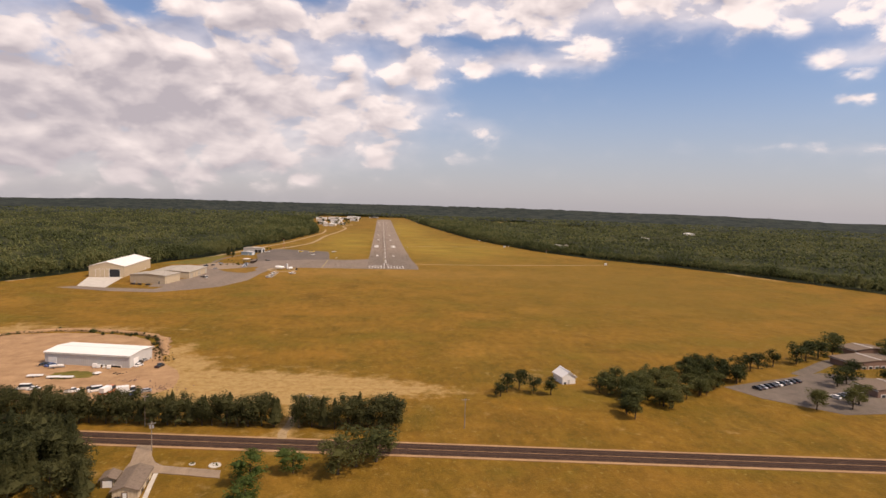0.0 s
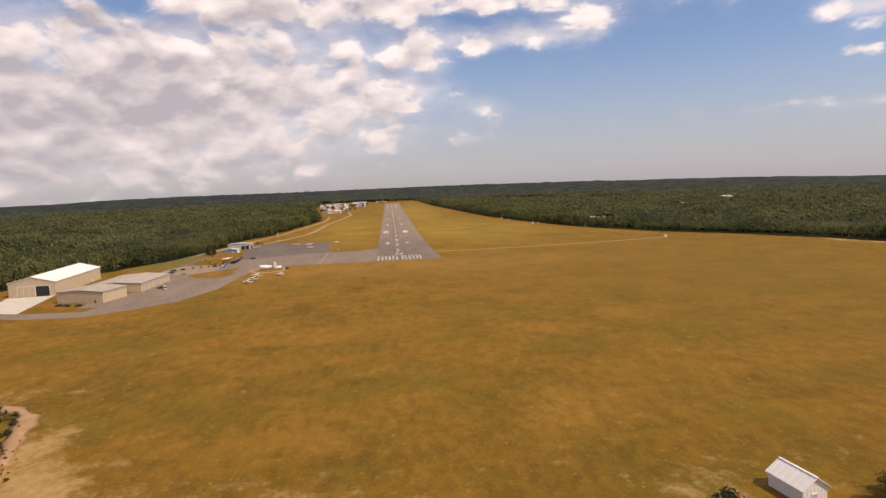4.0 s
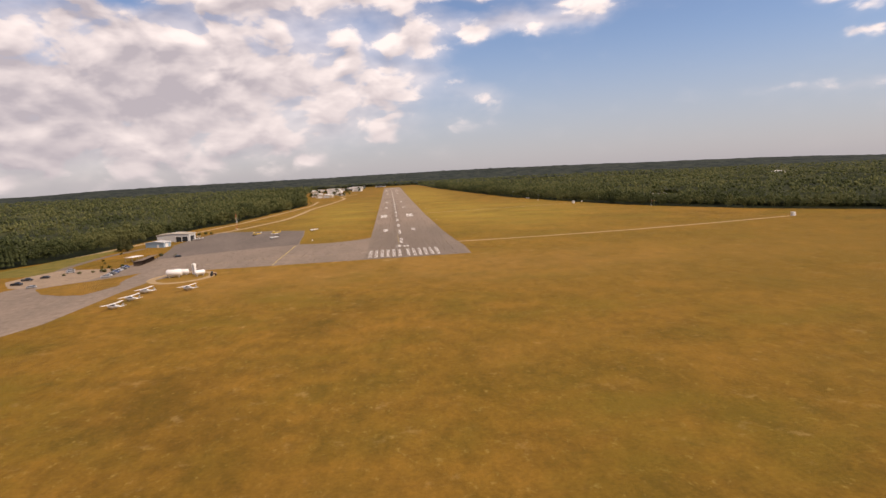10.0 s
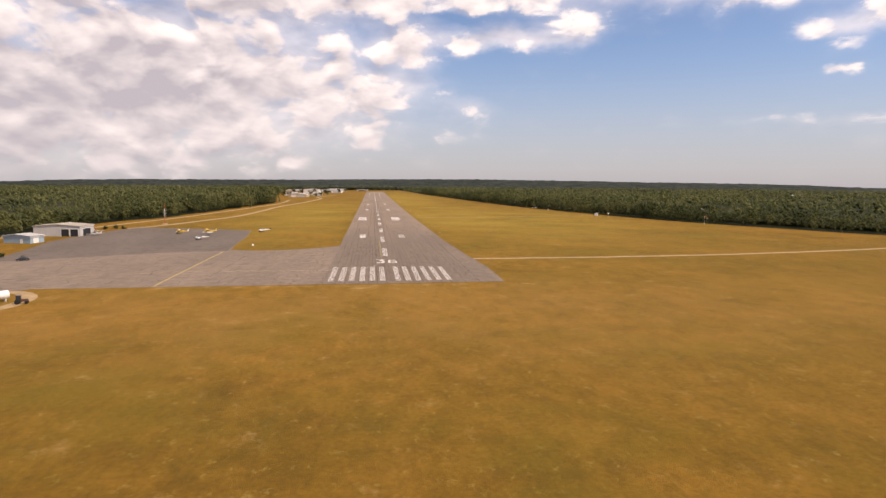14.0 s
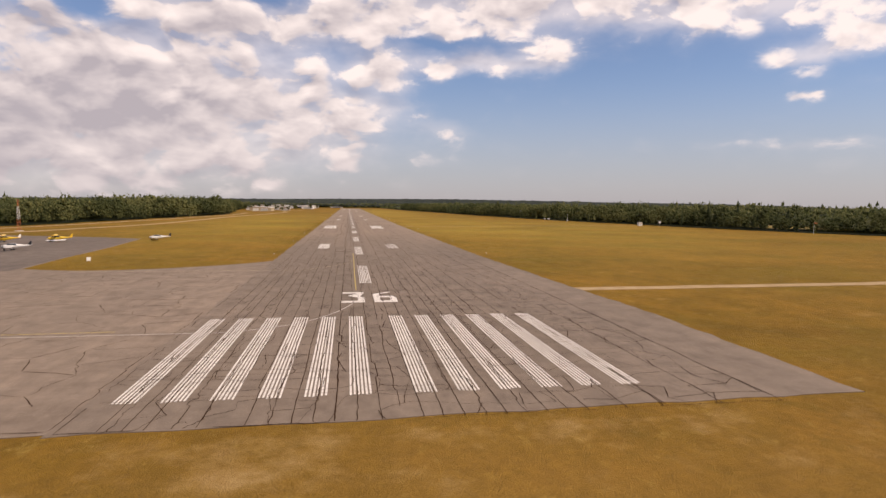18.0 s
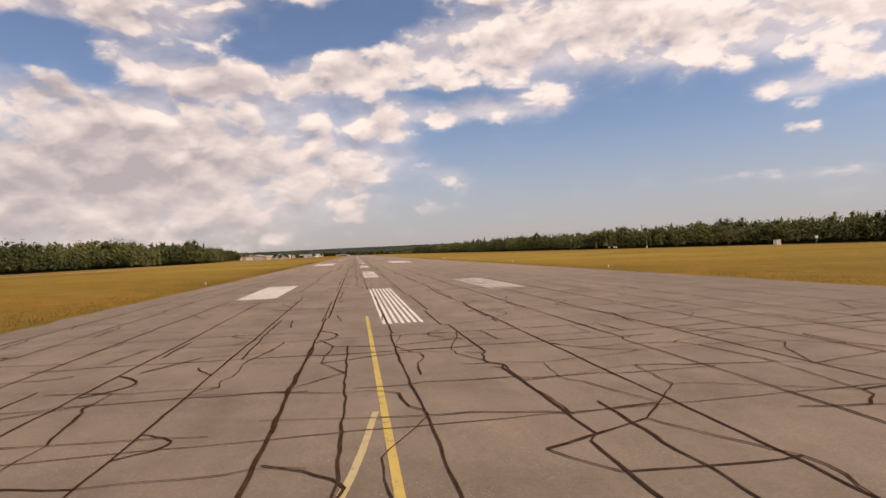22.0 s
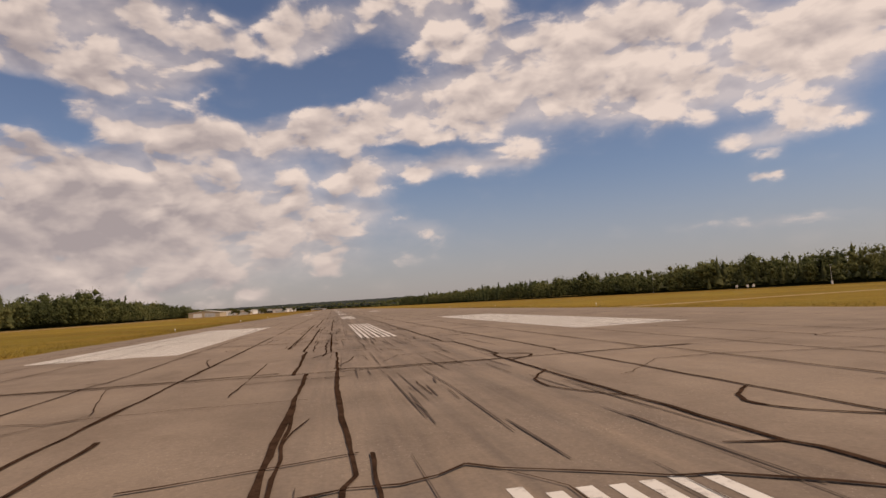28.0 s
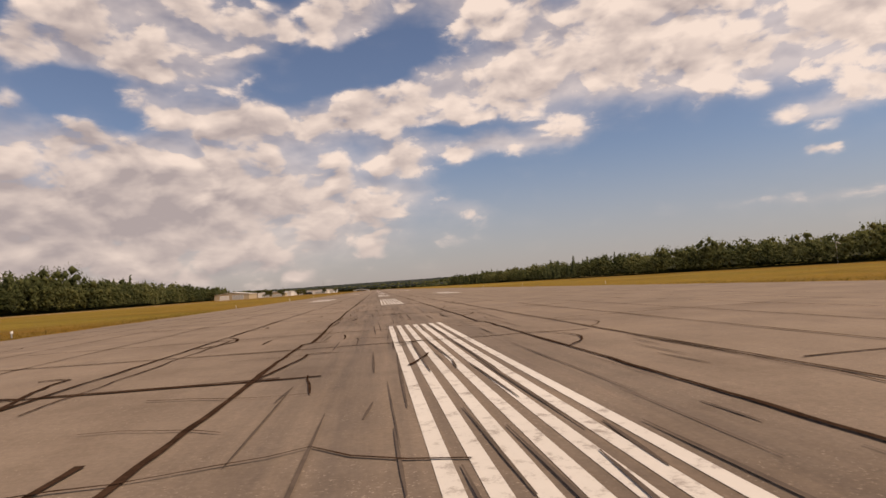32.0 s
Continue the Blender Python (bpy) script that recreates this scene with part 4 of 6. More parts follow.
# ---- woods ----
def lumps(r, n, place, size, flat=0.75, spike=0.35):
    """Leaf clumps: irregular little octahedra gathered by place(r)."""
    v, f = [], []
    for _ in range(n):
        c, s = place(r), size * r.uniform(.6, 1.35)
        k = len(v)
        for d in ((1, 0, 0), (0, 1, 0), (-1, 0, 0), (0, -1, 0), (0, 0, 1), (0, 0, -1)):
            q = s * r.uniform(1 - spike, 1 + spike)
            v.append((c[0] + d[0] * q + r.uniform(-.3, .3) * s, c[1] + d[1] * q + r.uniform(-.3, .3) * s, c[2] + d[2] * q * flat))
        f += [(k + a, k + b, k + c2) for a, b, c2 in ((0, 1, 4), (1, 2, 4), (2, 3, 4), (3, 0, 4), (1, 0, 5), (2, 1, 5), (3, 2, 5), (0, 3, 5))]
    return v, f


def spray(r, n, place, size, droop=0.0):
    """Loose leaves: single small triangles turned every way, gathered by place(r)."""
    v, f = [], []
    for _ in range(n):
        c, q = place(r), size * r.uniform(.6, 1.4)
        k = len(v)
        for _ in range(3):
            v.append((c[0] + q * r.uniform(-1, 1), c[1] + q * r.uniform(-1, 1), c[2] + q * r.uniform(-.8, .8) - droop * q))
        f.append((k, k + 1, k + 2))
    return v, f


def joined(*meshes):
    v, f = [], []
    for a, b in meshes:
        k = len(v)
        v += a
        f += [tuple(k + j for j in t) for t in b]
    return v, f


def leafy_broad(seed, leaves, size, boughs=10, core=.6):
    """A rounded crown of unit height: dark cores along the boughs under a coat of loose leaves."""
    r = random.Random(seed)
    knots = [(r.uniform(-.24, .24), r.uniform(-.24, .24), r.uniform(.22, .86), r.uniform(.12, .22)) for _ in range(boughs)]
    inner = [lumps(r, 1, lambda q, b=b: b[:3], b[3] * core, .8, .3) for b in knots]

    def place(q):
        bx, by, bz, br = q.choice(knots)
        d = Vector((q.gauss(0, 1), q.gauss(0, 1), q.gauss(.15, 1))).normalized() * br * q.uniform(.75, 1.12)
        return bx + d.x, by + d.y, bz + d.z * .85
    return joined(*inner, spray(r, leaves, place, size))


def leafy_pine(seed, leaves, size, sides=6, tiers=5):
    """A tapering crown of unit height: ragged skirts of boughs with needles on them."""
    r = random.Random(seed)
    v, f = [], []
    steps = [(z, .25 * (1.03 - z) ** .75 * r.uniform(.85, 1.15)) for z in np.linspace(.14, .80, tiers)]
    for z, w in steps:
        k = len(v)
        v.append((r.uniform(-.015, .015), r.uniform(-.015, .015), min(1.0, z + .30)))
        for i in range(sides):
            a, q = 2 * math.pi * i / sides + r.uniform(-.3, .3), w * r.uniform(.55, 1.1)
            v.append((q * math.cos(a), q * math.sin(a), z + r.uniform(-.05, .05)))
        f += [(k, k + 1 + i, k + 1 + (i + 1) % sides) for i in range(sides)]

    def place(q):
        z, w = q.choice(steps)
        a, t = q.uniform(0, 6.28), q.random() ** .6
        return t * w * 1.15 * math.cos(a), t * w * 1.15 * math.sin(a), z + .22 * (1 - t) + q.uniform(-.03, .03)
    return joined((v, f), spray(r, leaves, place, size, .3), ([(-.02, -.012, .8), (.02, -.012, .8), (0, .02, .8), (0, 0, 1.05)], [(0, 1, 3), (1, 2, 3), (2, 0, 3)]))


def far_crown(seed, pine):
    return leafy_pine(seed, 3, .09, 5, 2) if pine else leafy_broad(seed, 7, .13, 2)


def forest_mesh(name, places, heights, templates, mat, seed, slim=0.72, least=None):
    """Many crowns joined into one mesh; places (n, 3); least: the crowns' least widths."""
    rng = np.random.default_rng(seed)
    V, F, base = [], [], 0
    kind = rng.integers(0, len(templates), len(places))
    for k, (tv, tf) in enumerate(templates):
        sel = np.where(kind == k)[0]
        if not len(sel):
            continue
        tv, tf = np.array(tv, float), np.array(tf, int)
        a = rng.uniform(0, 2 * np.pi, len(sel))
        c, s = np.cos(a)[:, None], np.sin(a)[:, None]
        h = heights[sel][:, None]
        wide = h * slim * rng.uniform(.75, 1.25, len(sel))[:, None]
        if least is not None:
            wide = np.maximum(wide, least[sel][:, None])
        x = (tv[None, :, 0] * c - tv[None, :, 1] * s) * wide + places[sel, 0:1]
        y = (tv[None, :, 0] * s + tv[None, :, 1] * c) * wide + places[sel, 1:2]
        z = tv[None, :, 2] * h + places[sel, 2:3]
        V.append(np.stack([x, y, z], -1).reshape(-1, 3))
        F.append((tf[None] + (np.arange(len(sel)) * len(tv))[:, None, None] + base).reshape(-1, 3))
        base += len(sel) * len(tv)
    V, F = np.concatenate(V), np.concatenate(F)
    me = bpy.data.meshes.new(name)
    me.vertices.add(len(V))
    me.vertices.foreach_set("co", V.ravel())
    me.loops.add(F.size)
    me.loops.foreach_set("vertex_index", F.ravel())
    me.polygons.add(len(F))
    me.polygons.foreach_set("loop_start", np.arange(0, F.size, 3))
    me.update(calc_edges=True)
    me.materials.append(mat)
    return new(name, me)


def in_woods(x, y, inset=0.0):
    left = x < edge_at(LEFT_EDGE, y) - inset
    right = x > edge_at(RIGHT_EDGE, y) + inset
    end = (y > END_EDGE + inset) & (x > -420)
    return left | right | end


# open ground within the woods: x, y, half widths
CLEARINGS = ((527, 1744, 130, 170), (701, 1388, 80, 130), (336, 360, 24, 40), (640, 640, 40, 70), (905, 930, 60, 90))


def open_ground(x, y):
    out = np.zeros(np.shape(x), bool)
    for cx, cy, rx, ry in CLEARINGS:
        a = np.arctan2(y - cy, x - cx)
        out |= ((x - cx) / rx) ** 2 + ((y - cy) / ry) ** 2 < 1 + .18 * np.sin(3 * a + cx) + .12 * np.sin(7 * a + cy)
    return out


def scatter(n, x0, x1, y0, y1, seed):
    rng = np.random.default_rng(seed)
    return rng.uniform(x0, x1, n), rng.uniform(y0, y1, n)


def build_woods():
    rng = np.random.default_rng(7)
    # the floor of the woods and the canopy further in
    for name, table, side in (("west", LEFT_EDGE, -1), ("east", RIGHT_EDGE, 1)):
        pts = ragged([(x, y) for y, x in table], 20, 3, 9, False) + [(table[-1][1], table[-1][0])]
        far = 4600 * side
        v, f = [], []
        cols = [0, 30, 120, 400, 900, 1600, 2500, 3500, 1]
        for x, y in pts:
            for c in cols:
                xx = far if c == 1 else x + side * c
                v.append((xx, y, float(rise(np.array(xx), np.array(y))) + .08))
        m = len(cols)
        f = [(i * m + j, i * m + j + 1, (i + 1) * m + j + 1, (i + 1) * m + j) for i in range(len(pts) - 1) for j in range(m - 1)]
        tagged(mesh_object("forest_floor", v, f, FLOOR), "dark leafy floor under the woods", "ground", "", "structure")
    # trees of the band along the meadow
    x, y = scatter(125000, -560, 720, -700, 1500, 1)
    d = np.where(x < 0, edge_at(LEFT_EDGE, y) - x, x - edge_at(RIGHT_EDGE, y))
    stray = np.sin(y * .043 + 2) + .6 * np.sin(y * .117)          # where single trees stand out into the grass
    keep = (d > -12) & (d < 130) & (rng.random(len(x)) < np.where(d < 1, np.clip(.22 * stray * (1 + d / 14), 0, .3), np.where(d < 40, .85, .42))) & ~((x > -235) & (x < 0) & (y > 70) & (y < 420) & (d < 3))
    keep &= ~open_ground(x, y)
    x, y, d = x[keep], y[keep], d[keep]
    patch = np.sin(x * .021 + 1.3) * np.cos(y * .017) + .5 * np.sin(x * .06 + y * .05) + rng.normal(0, .5, len(x))
    h = np.clip(rng.normal(14.2, 2.8, len(x)), 6, 20.5) * np.where(d < 1, .42, np.where(d < 8, .78, 1)) * (1 + .16 * np.sin(x * .05 + 1) * np.sin(y * .041))
    h = h * np.where(x < 0, np.interp(y, [90, 190, 320, 440, 540], [1.0, .80, .80, .92, 1.16]), np.interp(y, [150, 330, 450], [.82, .82, 1.0]))
    P = np.stack([x, y, np.zeros(len(x))], -1)
    pines = patch > 1.0
    front = (d < 15) & (y > 120) & (y < 900)
    back = (d > 55) | (y < -230)
    rest = ~front & ~back
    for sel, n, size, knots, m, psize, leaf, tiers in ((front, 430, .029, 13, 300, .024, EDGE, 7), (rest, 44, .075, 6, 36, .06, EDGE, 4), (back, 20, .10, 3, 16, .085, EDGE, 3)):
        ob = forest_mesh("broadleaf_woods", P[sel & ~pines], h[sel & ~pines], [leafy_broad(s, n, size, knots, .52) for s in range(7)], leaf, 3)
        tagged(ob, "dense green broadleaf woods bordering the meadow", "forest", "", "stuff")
        ob = forest_mesh("pine_woods", P[sel & pines], h[sel & pines] * 1.02, [leafy_pine(s, m, psize, 6, tiers) for s in range(7)], PINE, 4)
        tagged(ob, "dark green pines among the woods", "forest", "", "stuff")
    # deeper woods: crowns that thin out with distance over a closed canopy
    X, Y, W = [], [], []
    for lo, hi, gap in ((0, 500, 6.5), (500, 800, 8.0), (800, 1200, 10.5), (1200, 1700, 13.5), (1700, 2500, 18.0)):
        gx, gy = np.meshgrid(np.arange(-2400, 2400, gap), np.arange(-420, 2400, gap))
        gx, gy = gx + rng.uniform(-.5, .5, gx.shape) * gap, gy + rng.uniform(-.5, .5, gy.shape) * gap
        far = np.hypot(gx, gy + 200)
        d = np.where(gy > END_EDGE, 200, np.where(gx < 0, edge_at(LEFT_EDGE, gy) - gx, gx - edge_at(RIGHT_EDGE, gy)))
        keep = (far >= lo) & (far < hi) & in_woods(gx, gy, 3) & ((d > 118) | (gy > 1480)) & (np.abs(gx) < .95 * (gy + 760))
        keep &= ~open_ground(gx, gy)
        X.append(gx[keep]), Y.append(gy[keep]), W.append(np.full(keep.sum(), gap))
    x, y, gap = np.concatenate(X), np.concatenate(Y), np.concatenate(W)
    h = np.clip(rng.normal(15, 2.4, len(x)), 9, 22) * (1 + .12 * np.sin(x * .011 + 1) * np.sin(y * .009))
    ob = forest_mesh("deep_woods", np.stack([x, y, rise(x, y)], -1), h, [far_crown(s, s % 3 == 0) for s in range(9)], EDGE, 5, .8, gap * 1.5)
    tagged(ob, "mixed green woods reaching far back", "forest", "", "stuff")
    # closed canopy far out, as one uneven sheet
    for name, table, side in (("w", LEFT_EDGE, -1), ("e", RIGHT_EDGE, 1)):
        ys = np.concatenate([np.arange(-700, 1500, 22), np.geomspace(1500, 4640, 60)])
        off = np.concatenate([np.arange(34, 700, 22), np.geomspace(700, 4500, 60)])
        e = edge_at(table, ys)
        gx = e[:, None] + side * off[None, :]
        gx = np.clip(gx, -4640, 4640)
        gy = np.repeat(ys[:, None], len(off), 1)
        gz = rise(gx, gy) + 8.5 + rng.normal(0, 1.6, gx.shape) * np.clip(off / 200, .6, 1.6)[None, :]
        gz[:, 0] = 3
        v = np.stack([gx, gy, gz], -1).reshape(-1, 3)
        i = np.arange(gx.size).reshape(gx.shape)
        f = np.stack([i[:-1, :-1], i[:-1, 1:], i[1:, 1:], i[1:, :-1]], -1).reshape(-1, 4)
        mid = v[f].mean(1)
        f, mid = f[~open_ground(mid[:, 0], mid[:, 1])], mid[~open_ground(mid[:, 0], mid[:, 1])]
        # beyond 1700 m the sheet takes the colour with painted haze
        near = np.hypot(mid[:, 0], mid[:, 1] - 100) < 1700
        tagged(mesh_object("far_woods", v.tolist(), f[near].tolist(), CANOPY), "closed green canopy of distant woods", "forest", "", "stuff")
        tagged(mesh_object("far_woods", v.tolist(), f[~near].tolist(), RIDGE), "woods along the horizon with haze painted into their colour", "forest", "", "stuff")
    ys = np.geomspace(END_EDGE + 25, 4640, 50)
    xs = np.linspace(-440, 330, 80)
    gx, gy = np.meshgrid(xs, ys)
    gz = rise(gx, gy) + 9 + rng.normal(0, 1.8, gx.shape)
    v = np.stack([gx, gy, gz], -1).reshape(-1, 3)
    i = np.arange(gx.size).reshape(gx.shape)
    f = np.stack([i[:-1, :-1], i[:-1, 1:], i[1:, 1:], i[1:, :-1]], -1).reshape(-1, 4)
    # same haze-tinted colour behind the runway end
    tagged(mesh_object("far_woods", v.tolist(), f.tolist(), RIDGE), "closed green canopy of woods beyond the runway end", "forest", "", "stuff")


build_woods()
for cx, cy, rx, ry in CLEARINGS:
    slab("clearing", ragged([(cx + 1.25 * rx * math.cos(a), cy + 1.25 * ry * math.sin(a)) for a in np.linspace(0, 2 * math.pi, 19)[:-1]], 14, 3, int(cx) % 97), .16, .2, LAWN if cx > 600 else CLEARED, label="open grassy clearing in the woods", category="clearing")

# ---- buildings ----
def ribbed_wall(x0, x1, h0, h1=None, step=0.9, depth=0.06, thick=0.25):
    """A metal-clad wall from x0 to x1 in the plane y = 0 (outside towards -y), ribs standing proud; the top runs from h0 to h1."""
    h1 = h0 if h1 is None else h1
    n = max(2, int((x1 - x0) / step))
    bm = bmesh.new()
    front, back = [], []
    for i in range(2 * n + 1):
        k = i / (2 * n)
        x, y = x0 + (x1 - x0) * k, -depth * (i % 2)
        h = h0 + (h1 - h0) * k
        front.append((bm.verts.new((x, y, 0)), bm.verts.new((x, y, h))))
    for a, b in zip(front, front[1:]):
        bm.faces.new((a[0], b[0], b[1], a[1]))
    for x, h in ((x0, h0), (x1, h1)):
        back.append((bm.verts.new((x, thick, 0)), bm.verts.new((x, thick, h))))
    bm.faces.new((back[1][0], back[0][0], back[0][1], back[1][1]))
    bm.faces.new([front[0][0], front[0][1], back[0][1], back[0][0]])
    bm.faces.new([front[-1][1], front[-1][0], back[1][0], back[1][1]])
    bm.faces.new([p[1] for p in front] + [back[1][1], back[0][1]])
    return bm


def gable_bm(w, h, top, thick=0.25):
    """Triangle over an end wall, ridge in the middle."""
    bm = bmesh.new()
    a = [bm.verts.new(p) for p in ((0, -.02, h), (w, -.02, h), (w / 2, -.02, top))]
    b = [bm.verts.new(p) for p in ((0, thick, h), (w, thick, h), (w / 2, thick, top))]
    bm.faces.new(a)
    bm.faces.new(b[::-1])
    for i in range(3):
        bm.faces.new((a[i], b[i], b[(i + 1) % 3], a[(i + 1) % 3]))
    return bm


def roof_bm(w, d, h, top, over=0.5, thick=0.18, side=-1):
    """One slope of a ridged roof over a plan of w by d."""
    bm = bmesh.new()
    x0, x1 = (-over, w / 2) if side < 0 else (w + over, w / 2)
    slope = (top - h) / (w / 2)
    z0 = h - over * slope
    q = [(x0, -over, z0), (x1, -over, top), (x1, d + over, top), (x0, d + over, z0)]
    lo = [bm.verts.new(p) for p in q]
    hi = [bm.verts.new((x, y, z + thick)) for x, y, z in q]
    bm.faces.new(lo)
    bm.faces.new(hi[::-1])
    for i in range(4):
        bm.faces.new((lo[i], lo[(i + 1) % 4], hi[(i + 1) % 4], hi[i]))
    return bm


def seam_bm(w, h, top, over=0.5, thick=0.18, side=-1):
    """One standing seam up a roof slope."""
    bm = bmesh.new()
    x0, x1 = (-over, w / 2) if side < 0 else (w + over, w / 2)
    z0 = h - over * (top - h) / (w / 2)
    s = [bm.verts.new((x, e, z + thick + .002 + u)) for x, z in ((x0, z0), (x1, top)) for e, u in ((-.06, 0), (.06, 0), (0, .09))]
    for q in ((0, 3, 5, 2), (1, 2, 5, 4), (0, 2, 1), (3, 4, 5)):
        bm.faces.new([s[i] for i in q])
    return bm


def shed(name, label, category, m, w, d, h, top, wall, roof, doors=(), ends=True, trim=None, group=""):
    """A ridged building; plan w along local x, d along local y, front at y = 0, ridge along y.
    doors: (side, along, width, height, material, name), side f, r, l or b."""
    o = thing(name, label, category, m, group)
    part("wall", ribbed_wall(0, w, h), wall, o)
    e = part("wall", ribbed_wall(0, w, h), wall, o)
    e.matrix_basis = pose(w, d, 0, 0, 0, 180)
    e = part("wall", ribbed_wall(.26, d - .26, h), wall, o)
    e.matrix_basis = pose(w, 0, 0, 0, 0, 90)
    e = part("wall", ribbed_wall(.26, d - .26, h), wall, o)
    e.matrix_basis = pose(0, d, 0, 0, 0, -90)
    for y in (.0, d - .26):
        g = part("gable", gable_bm(w, h, top), wall, o)
        g.matrix_basis = pose(0, y, 0)
    for s in (-1, 1):
        slope = part("roof_slope", roof_bm(w, d, h, top, side=s), roof, o)
        if roof is not SHINGLE and name != "far_hangar":
            n = max(6, int(d / 2))
            first = part("roof_seam", seam_bm(w, h, top, side=s), roof, slope)
            for i in range(n):
                seam = first if i == 0 else new("roof_seam", first.data)
                seam.parent = slope
                seam.matrix_basis = pose(0, -.5 + (d + 1) * (i + .5) / n, 0)
    bm = boxed(w / 2 - .25, -.5, top + .16, w / 2 + .25, d + .5, top + .26)
    part("ridge_cap", bm, trim or roof, o)
    for x in (-.5, w + .38):
        bm = boxed(x, -.5, h - .55, x + .12, d + .5, h - .3, .02)
        part("gutter", bm, trim or wall, o)
    for side, a, dw, dh, mat, nm in doors:
        bm = boxed(a, -.14, 0.02, a + dw, .02, dh, .02)
        n = max(1, int(dw / 3.0))
        dr = part(nm, bm, mat, o)
        fr = bmesh.new()
        for x0, x1, z0, z1 in ((a - .2, a, 0, dh + .2), (a + dw, a + dw + .2, 0, dh + .2), (a, a + dw, dh, dh + .2)):
            box(fr, x0, -.2, z0 + .01, x1, .02, z1)
        ft = part("door_frame", fr, trim or wall, dr)
        if n > 1 and mat is not DARK:
            for i in range(1, n):
                x = a + dw * i / n
                part("door_seam", boxed(x - .06, -.2, .05, x + .06, -.12, dh - .1), trim or wall, dr)
        dr.matrix_basis = {"f": pose(0, 0, 0), "r": pose(w, 0, 0, 0, 0, 90), "l": pose(0, d, 0, 0, 0, -90), "b": pose(w, d, 0, 0, 0, 180)}[side]
    return o


# its open doorway is a solid near-black panel, painted as inner shade
shed("hangar", "tall tan metal hangar, white ridged roof, open dark doorway", "hangar", pose(-279, -114, 0, 0, 0, 4), 31, 78, 10.2, 14.2, TAN, ROOFWHITE,
     [("f", 18, 9, 7.4, DARK, "doorway_shade"), ("f", 6, 11.5, 7.4, TAN, "sliding_door"), ("r", 60, 1.2, 2.1, GREYWALL, "side_door")], trim=ROOFWHITE)
shed("hangar", "low tan metal hangar with a weathered brown roof", "hangar", pose(-229, -146.5, 0, 0, 0, -12), 33, 24, 7.4, 8.6, TAN, ROOFGREY,
     [("r", 2.5, 19, 5.6, TAN, "hangar_door"), ("f", 4, 1.1, 2.1, GREYWALL, "side_door"), ("f", 27, 1.1, 2.1, DARK, "side_door")], trim=ROOFGREY)
shed("hangar", "long low tan hangar with door bays facing the apron", "hangar", pose(-224, -113, 0, 0, 0, -3), 36, 48, 6.2, 7.4, TAN, ROOFGREY,
     [("r", 3 + 6.6 * i, 5.6, 4.6, TAN if i % 3 else ROOFGREY, "bay_door") for i in range(7)], trim=ROOFGREY)
shed("warehouse", "long white metal warehouse on a dirt yard", "warehouse", pose(-160.2, -409.5, 0, 0, 0, -10.5) @ pose(0, 0, 0) @ pose(41, 0, 0, 0, 0, 90), 18, 41, 5.6, 6.4, GREYWALL, ROOFWHITE,
     [("l", 2, 3.6, 3.2, WHITE, "roller_door"), ("l", 27, 10, .9, DARK, "strip_window"), ("f", 3, 3.6, 3.6, WHITE, "roller_door"), ("f", 10, 1, 2.1, DARK, "side_door"), ("r", 12, 4, 3.6, WHITE, "roller_door")], trim=WHITE)
# the three bays are solid panels coloured like the shade inside
shed("hut", "pale grey metal airfield shed with a wide dark front opening", "shed", pose(-202.5, 171, 0, 0, 0, -2), 26, 16, 6.0, 7.0, GREYWALL, ROOFGREY,
     [("f", 15.5, 4.4, 4.2, DARK, "bay_shade"), ("f", 20.6, 4.4, 4.2, DARK, "bay_shade"), ("r", 3, 9, 4.2, DARK, "bay_shade")], trim=WHITE)
shed("hut", "small pale blue metal shed", "shed", pose(-197, 133, 0, 0, 0, -14), 15.5, 9, 3.8, 4.6, BLUEWALL, GREYWALL, [("r", 2, 3, 2.6, WHITE, "roller_door"), ("f", 10, 1, 2.1, WHITE, "side_door")], trim=WHITE)
shed("house", "low bungalow with a brown-grey shingle roof beside a drive", "house", pose(-75.0, -538.8, 0, 0, 0, 6), 6.2, 13.2, 2.7, 3.7, TAN, SHINGLE, [("f", 2.6, 1, 2.0, WHITE, "front_door"), ("f", .8, 1.2, 1, GLASS, "window"), ("r", 3, 1.6, 1, GLASS, "window"), ("r", 8, 1.6, 1, GLASS, "window")], trim=SHINGLE)
shed("garage", "small low garage with a brown-grey roof beside the bungalow", "garage", pose(-81.0, -531.6, 0, 0, 0, 6), 3.6, 4.4, 2.4, 3.1, TAN, SHINGLE, [("f", .5, 2.4, 2.0, WHITE, "garage_door")], trim=SHINGLE)
for x, y, q in ((-61.4, -517.7, .95), (-54.6, -518.9, 1.8)):
    o = thing("garden_bed", "round garden bed with a pale stone rim in the lawn", "garden bed", pose(x, y, 0), "garden beds")
    part("stone_rim", tube(bmesh.new(), (0, 0, 0), (0, 0, .22), q, q * .97, 20), CONCRETE, o)
    r = random.Random(int(x * 7))
    for _ in range(12):
        a, d = r.uniform(0, 6.28), q * .75 * math.sqrt(r.random())
        part("plant", tube(bmesh.new(), (d * math.cos(a), d * math.sin(a), .15), (d * math.cos(a), d * math.sin(a), .22 + r.uniform(.2, .5)), r.uniform(.12, .25), .04, 6), LEAF, o)
shed("house", "small white building with a pale roof at the meadow edge", "house", pose(75.5, -442, 0, 0, 0, 10), 6.5, 9, 3.4, 5.6, WHITE, ROOFWHITE, [("f", 2.5, 1, 2.0, GREYWALL, "front_door"), ("r", 2, 1.4, 1, GLASS, "window"), ("f", .6, 1.1, 1.1, GLASS, "window")], trim=WHITE)
